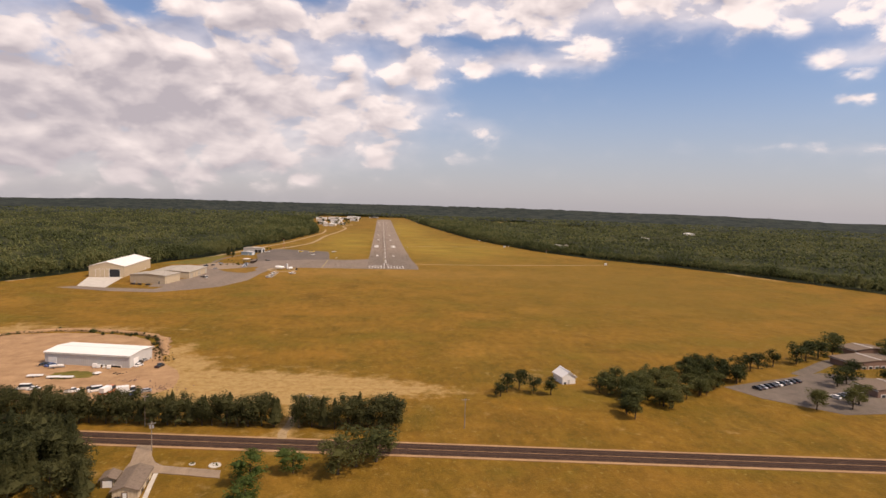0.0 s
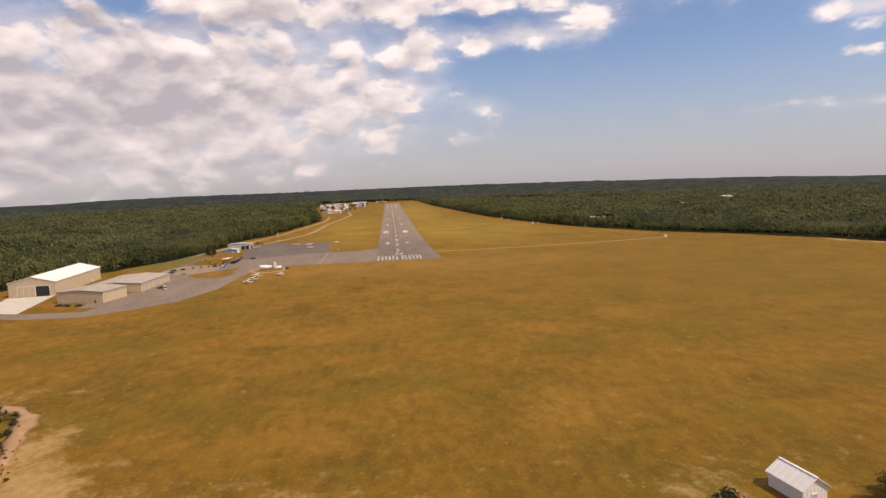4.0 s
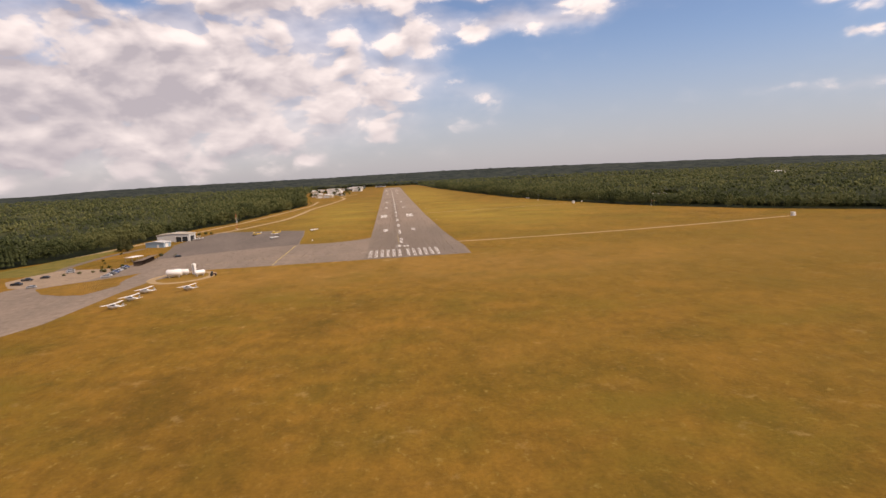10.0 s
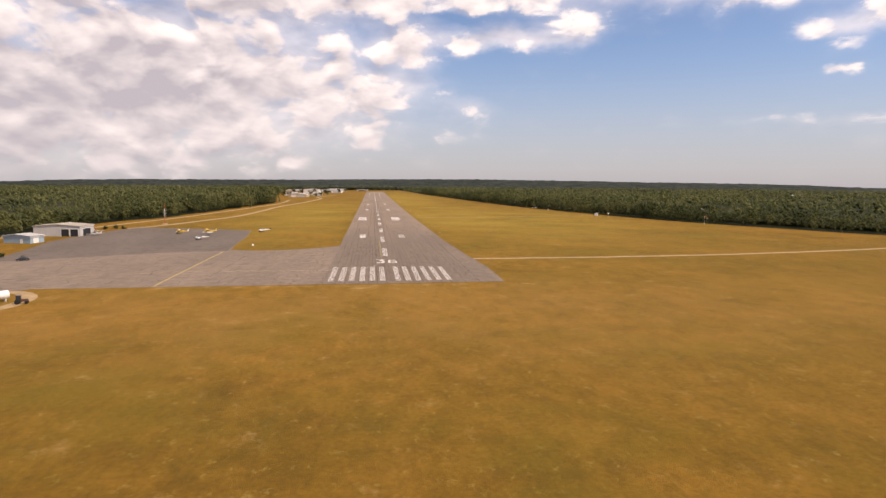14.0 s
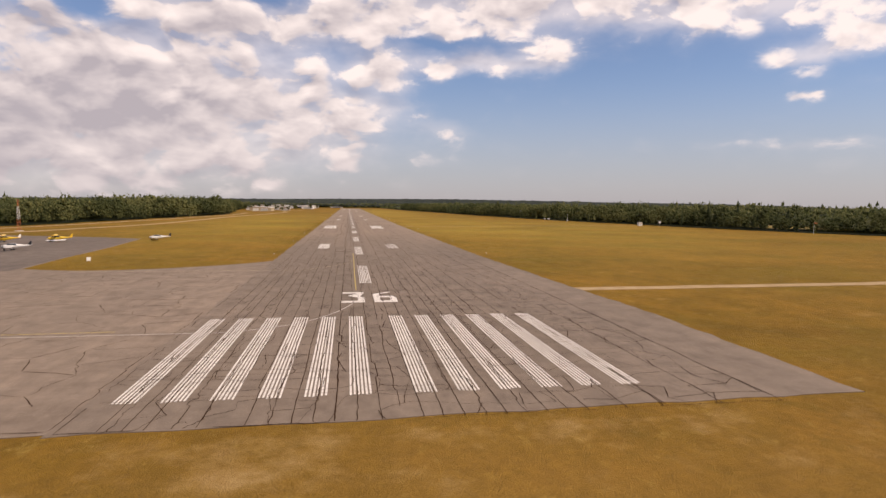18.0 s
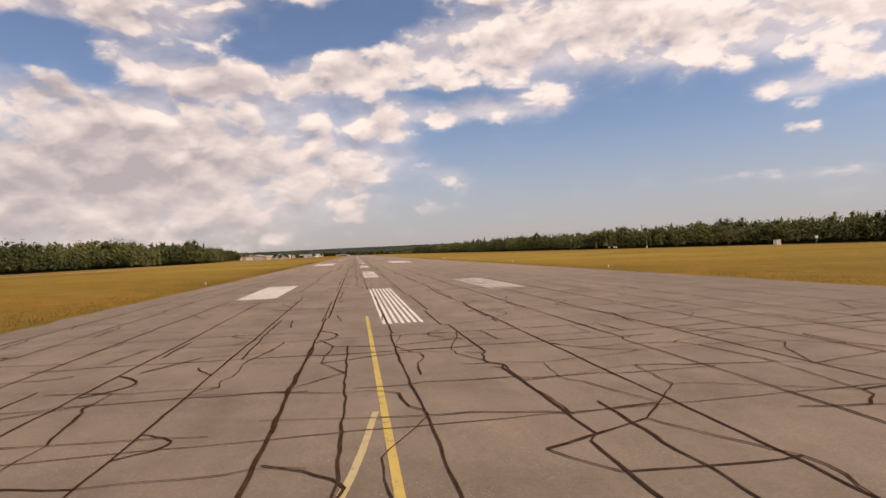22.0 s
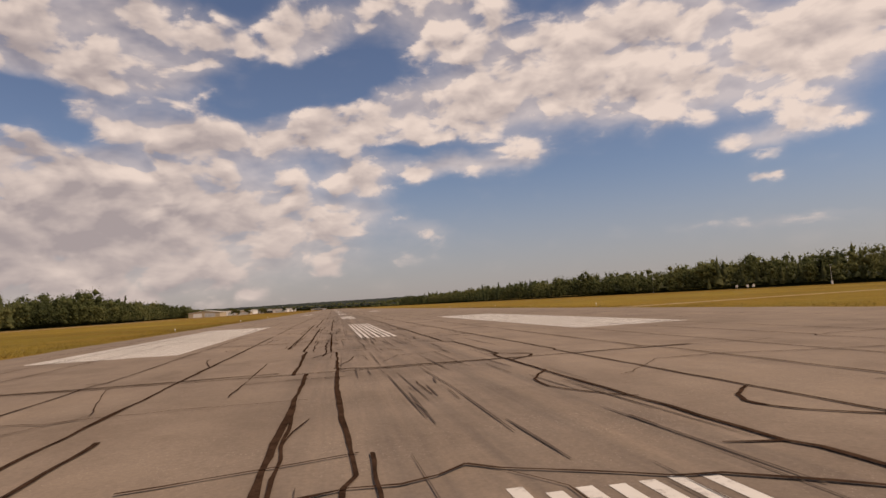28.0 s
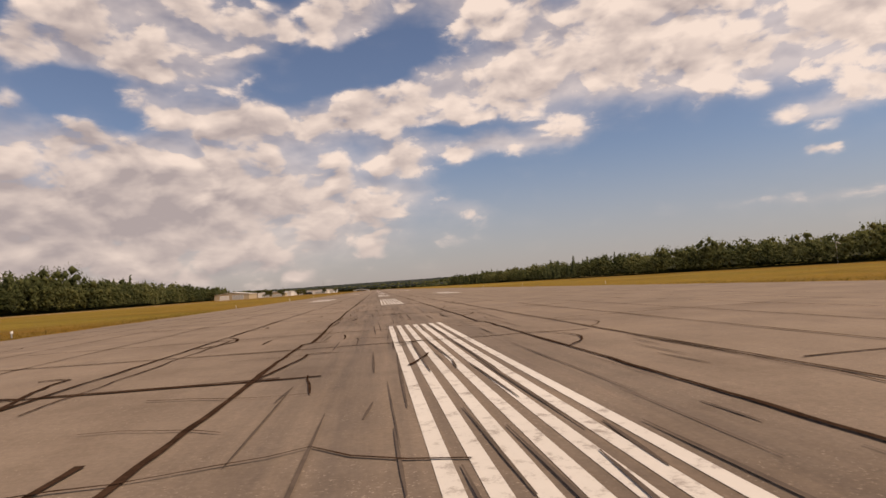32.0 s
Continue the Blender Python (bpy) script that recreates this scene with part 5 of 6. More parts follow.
for x, y, r, w, d in ((238, -418, 6, 34, 14), (212, -462, 6, 26, 12), (262, -392, 6, 22, 12)):
    shed("office_block", "low brown building with a dark flat-pitched roof", "building", pose(x, y, 0, 0, 0, r), w, d, 3.6, 4.6, BRICK, SHINGLE,
         [("f", 2 + 4 * i, 2.2, 1.3, GLASS, "window") for i in range(int(w / 4) - 1)], trim=WHITE, group="buildings by the car park")
# far hangars of the main terminal
for i, (x, y, w, d, h, wall) in enumerate(((-205, 1185, 26, 18, 7, WHITE), (-172, 1265, 30, 20, 7, WHITE), (-140, 1175, 20, 14, 5, TAN), (-235, 1420, 34, 20, 8, TAN), (-190, 1450, 40, 22, 7, WHITE), (-255, 1600, 40, 22, 8, WHITE), (-212, 1630, 44, 24, 9, WHITE),
                                           (-165, 1660, 46, 20, 7, GREYWALL), (-124, 1540, 30, 18, 6, WHITE), (-150, 1820, 56, 24, 8, WHITE), (-62, 1985, 40, 16, 3.5, GREYWALL))):
    shed("far_hangar", "distant pale airfield hangar beyond the grass", "hangar", pose(x, y, 0, 0, 0, (-8, 4, -4, 6)[i % 4]), w, d, h, h + 1.5, wall, ROOFWHITE, [("f", w * .2, w * .6, h * .7, GREYWALL if wall is not GREYWALL else DARK, "hangar_door")], trim=WHITE, group="hangars at the far terminal")


for x, y, w, d, h in ((322, 395, 16, 9, 5), (342, 402, 12, 8, 5), (630, 690, 22, 12, 7), (905, 985, 30, 14, 9)):
    shed("house", "pale building half hidden among the trees", "house", pose(x, y, .16, 0, 0, 12), w, d, h, h + 2, WHITE, ROOFWHITE, [("f", 1.2, 1.0, 2.1, GREYWALL, "front_door"), ("f", 4, 1.6, 1.3, GLASS, "window"), ("f", 7.5, 1.6, 1.3, GLASS, "window")], trim=WHITE, group="buildings in the woods")


shed("far_hangar", "wide pale hangar with a low white roof beyond the grass", "hangar", pose(-180, 1066, 0, 0, 0, -5), 38, 30, 6.0, 8.0, TAN, ROOFWHITE, [("f", 6, 10, 4.8, WHITE, "hangar_door"), ("f", 20, 12, 4.8, GREYWALL, "hangar_door")], trim=WHITE, group="hangars at the far terminal")


def mast(m, h, label, red=True, w=1.0):
    o = thing("radio_mast", label, "mast", m)
    n = int(h / 3)
    for s in range(n):
        bm = bmesh.new()
        z0, z1 = h * s / n, h * (s + 1) / n
        a0, a1 = w * (1 - .7 * s / n), w * (1 - .7 * (s + 1) / n)
        c0 = [(a0 * math.cos(k), a0 * math.sin(k), z0) for k in (0, 2.094, 4.189)]
        c1 = [(a1 * math.cos(k), a1 * math.sin(k), z1) for k in (0, 2.094, 4.189)]
        for i in range(3):
            tube(bm, c0[i], c1[i], .07, .07, 5)
            tube(bm, c0[i], c1[(i + 1) % 3], .035, .035, 4)
            tube(bm, c0[i], c0[(i + 1) % 3], .035, .035, 4)
        part("mast_section", bm, (ORANGEP if (s // 2) % 2 == 0 else WHITE) if red else STEEL, o)
    part("top_lamp", tube(bmesh.new(), (0, 0, h), (0, 0, h + .7), .12, .08), REDP, o)
    part("footing", boxed(-1.4, -1.4, 0, 1.4, 1.4, .35, .05), CONCRETE, o)
    return o


mast(pose(-162, 270, 0), 15, "red and white lattice radio mast at the wood edge")
mast(pose(-112, 1640, 0), 26, "distant white lattice tower", False, 1.6)


def shelter(x, y, rz):
    o = thing("equipment_shelter", "small white equipment shelter in the grass", "shelter", pose(x, y, 0, 0, 0, rz), "equipment shelters")
    part("base", boxed(-1.6, -1.4, 0, 1.6, 1.4, .2, .03), CONCRETE, o)
    part("body", boxed(-1.4, -1.2, .2, 1.4, 1.2, 2.7, .05), WHITE, o)
    part("roof", boxed(-1.55, -1.35, 2.7, 1.55, 1.35, 2.85, .04), ROOFWHITE, o)
    d = part("door", boxed(-.5, -1.25, .25, .5, -1.19, 2.3, .02), GREYWALL, o)
    part("handle", boxed(.32, -1.30, 1.2, .42, -1.24, 1.35), STEEL, d)
    part("vent", boxed(.7, -1.24, 1.8, 1.15, -1.19, 2.2), DARK, o)
    return o


shelter(304, 91, 20)
shelter(223, 386, 10)


def box_on_pole(x, y):
    o = thing("instrument_pole", "white instrument box on a thin steel pole", "pole", pose(x, y, 0, 0, 0, 15))
    part("pole", tube(bmesh.new(), (0, 0, 0), (0, 0, 3.7), .09, .07), STEEL, o)
    b = part("box", boxed(-.75, -.4, 2.9, .75, .4, 4.2, .05), WHITE, o)
    part("lid", boxed(-.82, -.47, 4.2, .82, .47, 4.3, .02), ROOFWHITE, b)


box_on_pole(226, 362)


def open_shed(x, y, rz):
    o = thing("carport", "open white-roofed shelter on posts beside the apron", "carport", pose(x, y, 0, 0, 0, rz))
    part("roof", boxed(-5, -3, 2.9, 5, 3, 3.1, .05), ROOFWHITE, o)
    for a in (-4.6, 0, 4.6):
        for b in (-2.6, 2.6):
            part("post", boxed(a - .08, b - .08, 0, a + .08, b + .08, 2.9), STEEL, o)
    return o


open_shed(-172, 52, 70)


def tank(x, y, rz, length, rad, label):
    o = thing("fuel_tank", label, "tank", pose(x, y, 0, 0, 0, rz), "fuel tanks")
    rings = []
    for k, s in ((-.5, .02), (-.49, .55), (-.465, .85), (-.43, 1), (.43, 1), (.465, .85), (.49, .55), (.5, .02)):
        rings.append([(length * k, rad * s * math.cos(a), rad + .6 + rad * s * math.sin(a)) for a in np.linspace(0, 2 * math.pi, 21)[:-1]])
    part("shell", loft(rings), WHITE, o, smooth=True)
    for k in (-.3, .3):
        part("saddle", boxed(length * k - .2, -rad * .8, 0, length * k + .2, rad * .8, rad * .75, .03), CONCRETE, o)
    part("hatch", tube(bmesh.new(), (0, 0, 2 * rad + .55), (0, 0, 2 * rad + .85), .35, .35, 12), STEEL, o)
    part("fill_pipe", tube(bmesh.new(), (length * .3, rad + .1, .1), (length * .3, rad + .1, rad + .7), .06), STEEL, o)
    return o


tank(-119.5, -27.5, 6, 7.8, 1.8, "large white horizontal fuel tank on concrete saddles")
tank(-117.5, -21.5, 6, 6.5, 1.25, "white horizontal fuel tank on concrete saddles")
tank(-107, -27, 40, 5.5, 1.2, "short white fuel tank beside the loop track")
o = thing("fuel_silo", "upright white tank with a ladder", "tank", pose(-111.5, -21, 0))
part("shell", tube(bmesh.new(), (0, 0, .1), (0, 0, 5.4), 1.1, 1.1, 20), WHITE, o, smooth=False)
part("dome", tube(bmesh.new(), (0, 0, 5.4), (0, 0, 5.9), 1.1, .3, 20), WHITE, o)
part("ladder", boxed(-.25, -1.2, .1, .25, -1.12, 5.6), STEEL, o)


def pole(x, y, h, cans=0, label="grey wooden utility pole with a crossarm"):
    o = thing("utility_pole", label, "utility pole", pose(x, y, 0, 0, 0, random.Random(int(x * 7 + y)).uniform(-20, 20)), "utility poles")
    part("shaft", tube(bmesh.new(), (0, 0, 0), (0, 0, h), .17, .11), POLEWOOD, o)
    arm = part("crossarm", boxed(-1.2, -.07, h - .75, 1.2, .07, h - .6, .02), POLEWOOD, o)
    for a in (-1.05, -.45, .45, 1.05):
        part("insulator", tube(bmesh.new(), (a, 0, h - .6), (a, 0, h - .42), .05, .04, 6), WHITE, arm)
    for i in range(cans):
        part("transformer", tube(bmesh.new(), (.42 - .84 * i, 0, h - 2.2), (.42 - .84 * i, 0, h - 1.2), .26, .26, 10), SILVERP, o)
    return o


pole(-76.5, -508, 9.5, 2, "wooden utility pole with two pale transformers")
pole(-86.5, -487, 11)
pole(-31, -487, 11)
pole(-142, -478, 11)
pole(24, -492, 11)


# ---- open shed beside the apron ----
o = thing("open_shed", "long low open shed with a dark roof beside the apron", "shed", pose(-160.5, 41, .045, 0, 0, 3))
part("back_wall", boxed(-2.6, -14, 0, -2.45, 14, 2.5), BRICK, o)
for k in range(8):
    part("post", boxed(2.2, -14 + 4 * k - .09, 0, 2.38, -14 + 4 * k + .09, 2.9), TIMBER, o)
row_roof = loft([[(-3.0, y, 2.5), (2.9, y, 3.1), (2.9, y, 3.22), (-3.0, y, 2.62)] for y in (-14.6, 14.6)])
part("roof", row_roof, SHINGLE, o)
for k in range(7):
    part("partition", boxed(-2.45, -14.04 + 4 * k, 0, 1.6, -13.96 + 4 * k, 2.4), TIMBER, o)

# ---- railway ----
RA, RB = Vector((-330, -470.0, 0)), Vector((390, -554.9, 0))
RD = (RB - RA).normalized()
RN = Vector((-RD.y, RD.x, 0))
slab("railway_bed", [tuple((RA + RN * s)[:2]) for s in (5.6, -5.6)][:1] + [tuple((RB + RN * 5.6)[:2]), tuple((RB - RN * 5.6)[:2]), tuple((RA - RN * 5.6)[:2])], 0.12, .3, DIRT, label="sandy strip beside the railway", category="railway")
rail = thing("railway", "double railway track on dark ballast", "railway", None, "", "structure")
for s in (-2.2, 2.2):
    a, b = RA + RN * s, RB + RN * s
    rings = []
    for p in (a, b):
        rings.append([tuple(p + RN * o2 + Vector((0, 0, z))) for o2, z in ((-1.95, .12), (-1.45, .42), (1.45, .42), (1.95, .12))])
    part("ballast", loft(rings), GRAVEL, rail)
    for q in (-.75, .75):
        c, d = a + RN * q, b + RN * q
        rings = [[tuple(p + RN * o2 + Vector((0, 0, z))) for o2, z in ((-.07, .56), (-.03, .73), (.03, .73), (.07, .56))] for p in (c, d)]
        part("rail", loft(rings), RUST, rail)
    n = int((RB - RA).length / .9)
    V, F = [], []
    for i in range(n):
        c = a + RD * (.9 * i + .4)
        k = len(V)
        for z in (.40, .56):
            for o1, o2 in ((-.12, -1.25), (.12, -1.25), (.12, 1.25), (-.12, 1.25)):
                V.append(tuple(c + RD * o1 + RN * o2 + Vector((0, 0, z))))
        F += [(k + 4, k + 5, k + 6, k + 7)] + [(k + j, k + (j + 1) % 4, k + 4 + (j + 1) % 4, k + 4 + j) for j in range(4)]
    mesh_object("sleepers", V, F, TIMBER, rail)["kind"] = "stuff"

# ---- yard, drives, car park ----
slab("dirt_yard", ragged(curve([(-262, -440), (-236, -372), (-205, -352), (-176, -347), (-140, -356), (-120, -382), (-108, -408), (-96, -424), (-92, -446), (-108, -460), (-150, -462), (-210, -456)], 5), 2.2, .7, 5),
     0.05, .2, DIRT, label="bare sandy dirt yard round the warehouse", category="yard")
slab("weedy_mound", ragged([(-148, -424), (-140, -421), (-131, -424), (-131, -431), (-140, -434), (-149, -431)], 2, .8, 7), .12, .2, LAWN, label="weedy grass island in the yard", category="ground")
slab("house_drive", ragged([(-82.8, -502.5), (-78.0, -503.2), (-75.4, -511), (-72.3, -516.4), (-69.4, -518.6), (-52, -522.3), (-51, -527.2), (-69.5, -523.2), (-72, -524.4), (-79.4, -523), (-79.6, -516)], 2, .12, 31), .135, .2, LOTDRIVE, label="pale grey drive from the crossing to the bungalow", category="road")
slab("house_path", ribbon([(-69.6, -523.6), (-68.6, -530), (-67.2, -538)], 1.2), .14, .2, CONCRETE, label="pale path along the bungalow wall", category="path")
slab("cut_path", ribbon(ragged([(-38.5, -505), (-38.5, -492), (-37, -478), (-36, -470)], 3, .4, 3, False), 3.0), .14, .2, SAND, label="sandy footpath through the gap in the pines", category="path")
slab("car_park", [(150, -446), (215, -424), (250, -440), (235, -480), (180, -482), (158, -462)], .05, .2, ROADWAY, label="worn asphalt car park among trees", category="car park")
slab("car_park_drive", ribbon([(200, -428), (236, -404), (290, -385)], 7), .055, .2, ROADWAY, label="asphalt drive", category="road")

# ---- single trees ----
def leafy_mesh(name, data, mat):
    me = bpy.data.meshes.new(name)
    me.from_pydata(data[0], [], data[1])
    me.materials.append(mat)
    return me


def limb_bm(seed, spread=.16):
    r = random.Random(seed)
    bm = tube(bmesh.new(), (0, 0, -.02), (0, 0, .62), .028, .012, 7)
    for i in range(5):
        a = r.uniform(0, 6.28)
        z = r.uniform(.25, .5)
        tube(bm, (0, 0, z), (spread * math.cos(a), spread * math.sin(a), z + .2), .011, .004, 5)
    return bm


TREES = {}


def tree_kind(kind, seed):
    key = (kind, seed)
    if key not in TREES:
        if kind == "pine":
            data, mat = leafy_pine(seed, 1100, .026, 9, 8), NEEDLE
        elif kind == "bushy_pine":
            data, mat = leafy_broad(seed + 20, 2400, .030, 18, .52), NEEDLE
        elif kind == "willow":
            data, mat = leafy_broad(seed + 50, 2300, .027, 18, .55), WILLOW
        else:
            data, mat = leafy_broad(seed, 2000, .032, 14, .52), LEAF
        TREES[key] = leafy_mesh("crown", data, mat)
        bm = limb_bm(seed) if kind in ("broad", "willow") else tube(bmesh.new(), (0, 0, -.02), (0, 0, .8), .024, .006, 7)
        me = bpy.data.meshes.new("trunk")
        bm.to_mesh(me)
        bm.free()
        me.materials.append(BARK)
        TREES[key + ("t",)] = me
    return TREES[key], TREES[key + ("t",)]


TREE_LABEL = {"pine": "tall dark green pine", "bushy_pine": "bushy dark green pine in a row along the railway", "willow": "light green spreading willow", "broad": "full green broadleaf tree"}


def tree(kind, x, y, h, wide=1.0, group="", label=""):
    r = random.Random(int(x * 131 + y * 17))
    crown, trunk = tree_kind(kind, r.randint(0, 3))
    o = thing("tree", label or TREE_LABEL[kind], "tree", None, group)
    o.matrix_world = Matrix.LocRotScale((x, y, 0), Euler((0, 0, r.uniform(0, 6.28))), (h * wide, h * wide, h))
    for nm, me in (("trunk", trunk), ("crown", crown)):
        p = new(nm, me)
        p.parent = o


r = random.Random(77)
x = -176.0
while x < 2:                                                    # pines along the railway
    if not -41.5 < x < -36.5:
        y = -483.5 - (x + 85) * .085
        for k in range(2):
            tree("bushy_pine" if r.random() < .8 else "pine", x + r.uniform(-.8, .8), y + 3.0 - 5.2 * k + r.uniform(-.8, .8), r.uniform(8.6, 11.8), r.uniform(.85, 1.15), "pines along the railway", "bushy dark green pine in a row along the railway")
    x += r.uniform(3.6, 4.6)
rng = np.random.default_rng(78)                                 # wood beside the bungalow
wy = -504 - 58 * rng.random(130)
wx = -104 + (wy + 504) * .24 - 75 * rng.random(130) ** 1.3
wh = rng.uniform(10, 15, 130)
dark = rng.random(130) < .7
P = np.stack([wx, wy, np.zeros(130)], -1)
tagged(forest_mesh("small_wood", P[dark], wh[dark], [leafy_pine(s, 500, .03, 8, 7) for s in range(5)], NEEDLE, 8, .85), "dark pines of the small wood by the railway", "forest", "", "stuff")
tagged(forest_mesh("small_wood", P[~dark], wh[~dark], [leafy_broad(s, 700, .036, 14, .8) for s in range(5)], NEEDLE, 9, .85), "dark broadleaf trees of the small wood by the railway", "forest", "", "stuff")
for i in range(46):                                             # its edge towards the bungalow
    y = -506 - 34 * r.random()
    x = -101 + (-507 - y) * .62 - 22 * r.random() ** 1.4
    tree("pine" if r.random() < .5 else "bushy_pine", x, y, r.uniform(9, 14), r.uniform(.9, 1.2), "trees beside the bungalow", "dark green tree in the small wood")
for x, y, h in ((-42, -530, 9.5), (-31.0, -524.5, 8), (-13, -521, 12), (-18, -526, 11), (-7, -518, 12), (-40, -545, 9)):
    tree("willow" if x < -25 else "broad", x, y, h, 1.45, "garden trees")
for x, y, h in ((48, -452, 9), (54, -449, 9.5), (59, -454, 8), (44, -458, 7), (66, -456, 8)):
    tree("broad", x, y, h, 1.1, "trees by the white building")
for i in range(95):                                             # wood by the car park
    u, w = r.random(), r.random()
    x, y = 88 + 75 * u, -448 + 34 * u - 40 * w * (1 - .35 * u)
    tree("broad", x, y, r.uniform(6, 9.5), r.uniform(.9, 1.3), "trees by the car park")
for x, y, h in ((170, -425, 9), (180, -420, 10), (187, -416, 9), (198, -412, 9), (214, -408, 12), (224, -402, 12), (236, -396, 13), (248, -392, 13), (258, -380, 12), (206, -446, 10), (214, -442, 9), (222, -436, 11), (196, -470, 10), (188, -476, 9), (176, -470, 8), (172, -476, 9), (232, -446, 9), (272, -402, 12), (280, -396, 12)):
    tree("broad", x, y, h, 1.2, "trees by the car park")
for x, y, h in ((-196, 1120, 12), (-187, 1135, 11), (-128, 1110, 9), (-120, 1150, 10), (-150, 1215, 12), (-112, 1240, 9), (-186, 1330, 14), (-205, 1360, 13), (-158, 1390, 12), (-130, 1420, 11), (-98, 1500, 11), (-175, 1560, 14), (-232, 1540, 14), (-146, 1600, 12), (-110, 1640, 12), (-92, 1700, 11)):
    tree("broad", x, y, h, 1.3, "trees among the far hangars", "dark green tree beside the far hangars")
for x, y, h in ((-209, 118, 10), (-205, 124, 9), (-212, 126, 11), (-203, 116, 8), (-216, 140, 10)):
    tree("pine", x, y, h, 1.3, "pines by the sheds")


def bush(x, y, h, label="round green bush on the bank of the yard", group="bushes round the yard"):
    q = random.Random(int(x * 13 + y * 7))
    ob = new("bush", leafy_mesh("bush", joined(lumps(q, 9, lambda k: (k.uniform(-.25, .25), k.uniform(-.25, .25), k.uniform(.1, .55)), .22, .8), spray(q, 160, lambda k: (k.gauss(0, .26), k.gauss(0, .26), k.uniform(.04, .85)), .07)), LEAF))
    ob.matrix_world = Matrix.LocRotScale((x, y, 0), None, (h * 1.3, h * 1.3, h))
    tagged(ob, label, "bush", group)


for x, y, h in ((-168.5, -345, 3.0), (-189, -339, 2.2), (-157, -348, 1.8), (-143, -351, 2.0), (-139, -350, 1.6), (-131, -356, 1.5), (-127, -364, 1.4), (-206, -350, 1.5), (-209, -354, 1.6), (-212, -357, 1.4), (-204, -347, 1.2),
                (-178, -340, 1.0), (-183, -339, 1.1), (-163, -346, 1.0), (-152, -349, .9), (-124, -372, 1.3), (-121, -380, 1.2), (-199, -342, 1.0), (-174, -342, 1.0), (-148, -352, 1.1), (-135, -354, 1.2), (-129, -360, .9), (-145, -354, 1.9), (-133, -361, 1.7), (-125, -374, 1.8), (-116, -392, 1.3), (-113, -399, 1.0), (-161, -351, 1.6)):
    bush(x, y, h * 1.25)


for x, y, h in ((-171, 9, 2.4), (-168, 12, 2.0), (-174, 13, 2.2), (-178, 11, 1.6), (-184, 8, 2.0), (-190, 3, 1.8), (-176, 26, 2.2), (-170, 30, 2.4), (-182, 30, 1.6), (-188, 47, 1.6), (-196, 62, 1.8), (-200, 98, 2.0), (-184, 222, 3.2), (-180, 228, 3.6), (-175, 226, 2.8), (-190, 205, 2.2), (-152, 68, 1.8), (-163, 72, 2.6), (-168, 64, 2.4)):
    bush(x, y, h, "dark green bush beside the gravel and the sheds", "bushes by the apron")


def scrub_rim():
    """Brown weeds along the bank round the yard."""
    q = random.Random(9)
    rim = curve([(-214, -358), (-204, -348), (-178, -341), (-150, -347), (-130, -358), (-119, -384), (-108, -404)], 8)

    def place(k):
        x, y = k.choice(rim)
        return x + k.gauss(0, 2.2), y + k.gauss(0, 2.0), .55
    v, f = [], []
    for size, n in ((.3, 260), (.5, 130), (.8, 20)):
        a = lumps(q, n, place, size, .7)
        b = len(v)
        v += a[0]
        f += [tuple(b + j for j in t) for t in a[1]]
    tagged(mesh_object("scrub", v, f, SCRUB), "brown weeds and low scrub on the bank of the yard", "scrub", "", "stuff")


scrub_rim()
rim = curve([(-224, -368), (-206, -347), (-178, -339.5), (-149, -345), (-128, -356), (-118.5, -378), (-112, -394)], 6)
rings = []
for i, (x, y) in enumerate(rim):
    p, q = rim[max(0, i - 1)], rim[min(len(rim) - 1, i + 1)]
    n = Vector((-(q[1] - p[1]), q[0] - p[0], 0)).normalized()
    end = min(1, .15 + .16 * min(i, len(rim) - 1 - i))
    top = (1.1 + .6 * smooth_noise(x * .1, y * .1)) * end
    wide = (.75 + .7 * smooth_noise(x * .21, y * .21, 3) + .3 * smooth_noise(x * .6, y * .6, 8)) * (.4 + .6 * end)
    rings.append([(x + n.x * k * wide, y + n.y * k * wide, z) for k, z in ((-4.4, -.05), (-1.2, top * .8), (.3, top), (1.6, top * .5), (4.2, -.05))])
tagged(part("earth_bank", loft(rings), DIRT, None, "", True), "low sandy bank round the yard", "bank", "", "structure")


# ---- vehicles ----
def car_bm(l, w, h, hood, cab0, cab1, sill=.28):
    prof = [(-l / 2, sill), (-l / 2, .62), (-l / 2 + .12, hood), (cab0 - .55, hood + .06), (cab1 + .5, hood + .08), (l / 2 - .1, hood - .06), (l / 2, .6), (l / 2, sill)]
    return loft([[(x, y, z) for x, z in prof] for y in (-w / 2, -w / 2 + .08, w / 2 - .08, w / 2)])


CARS = {}


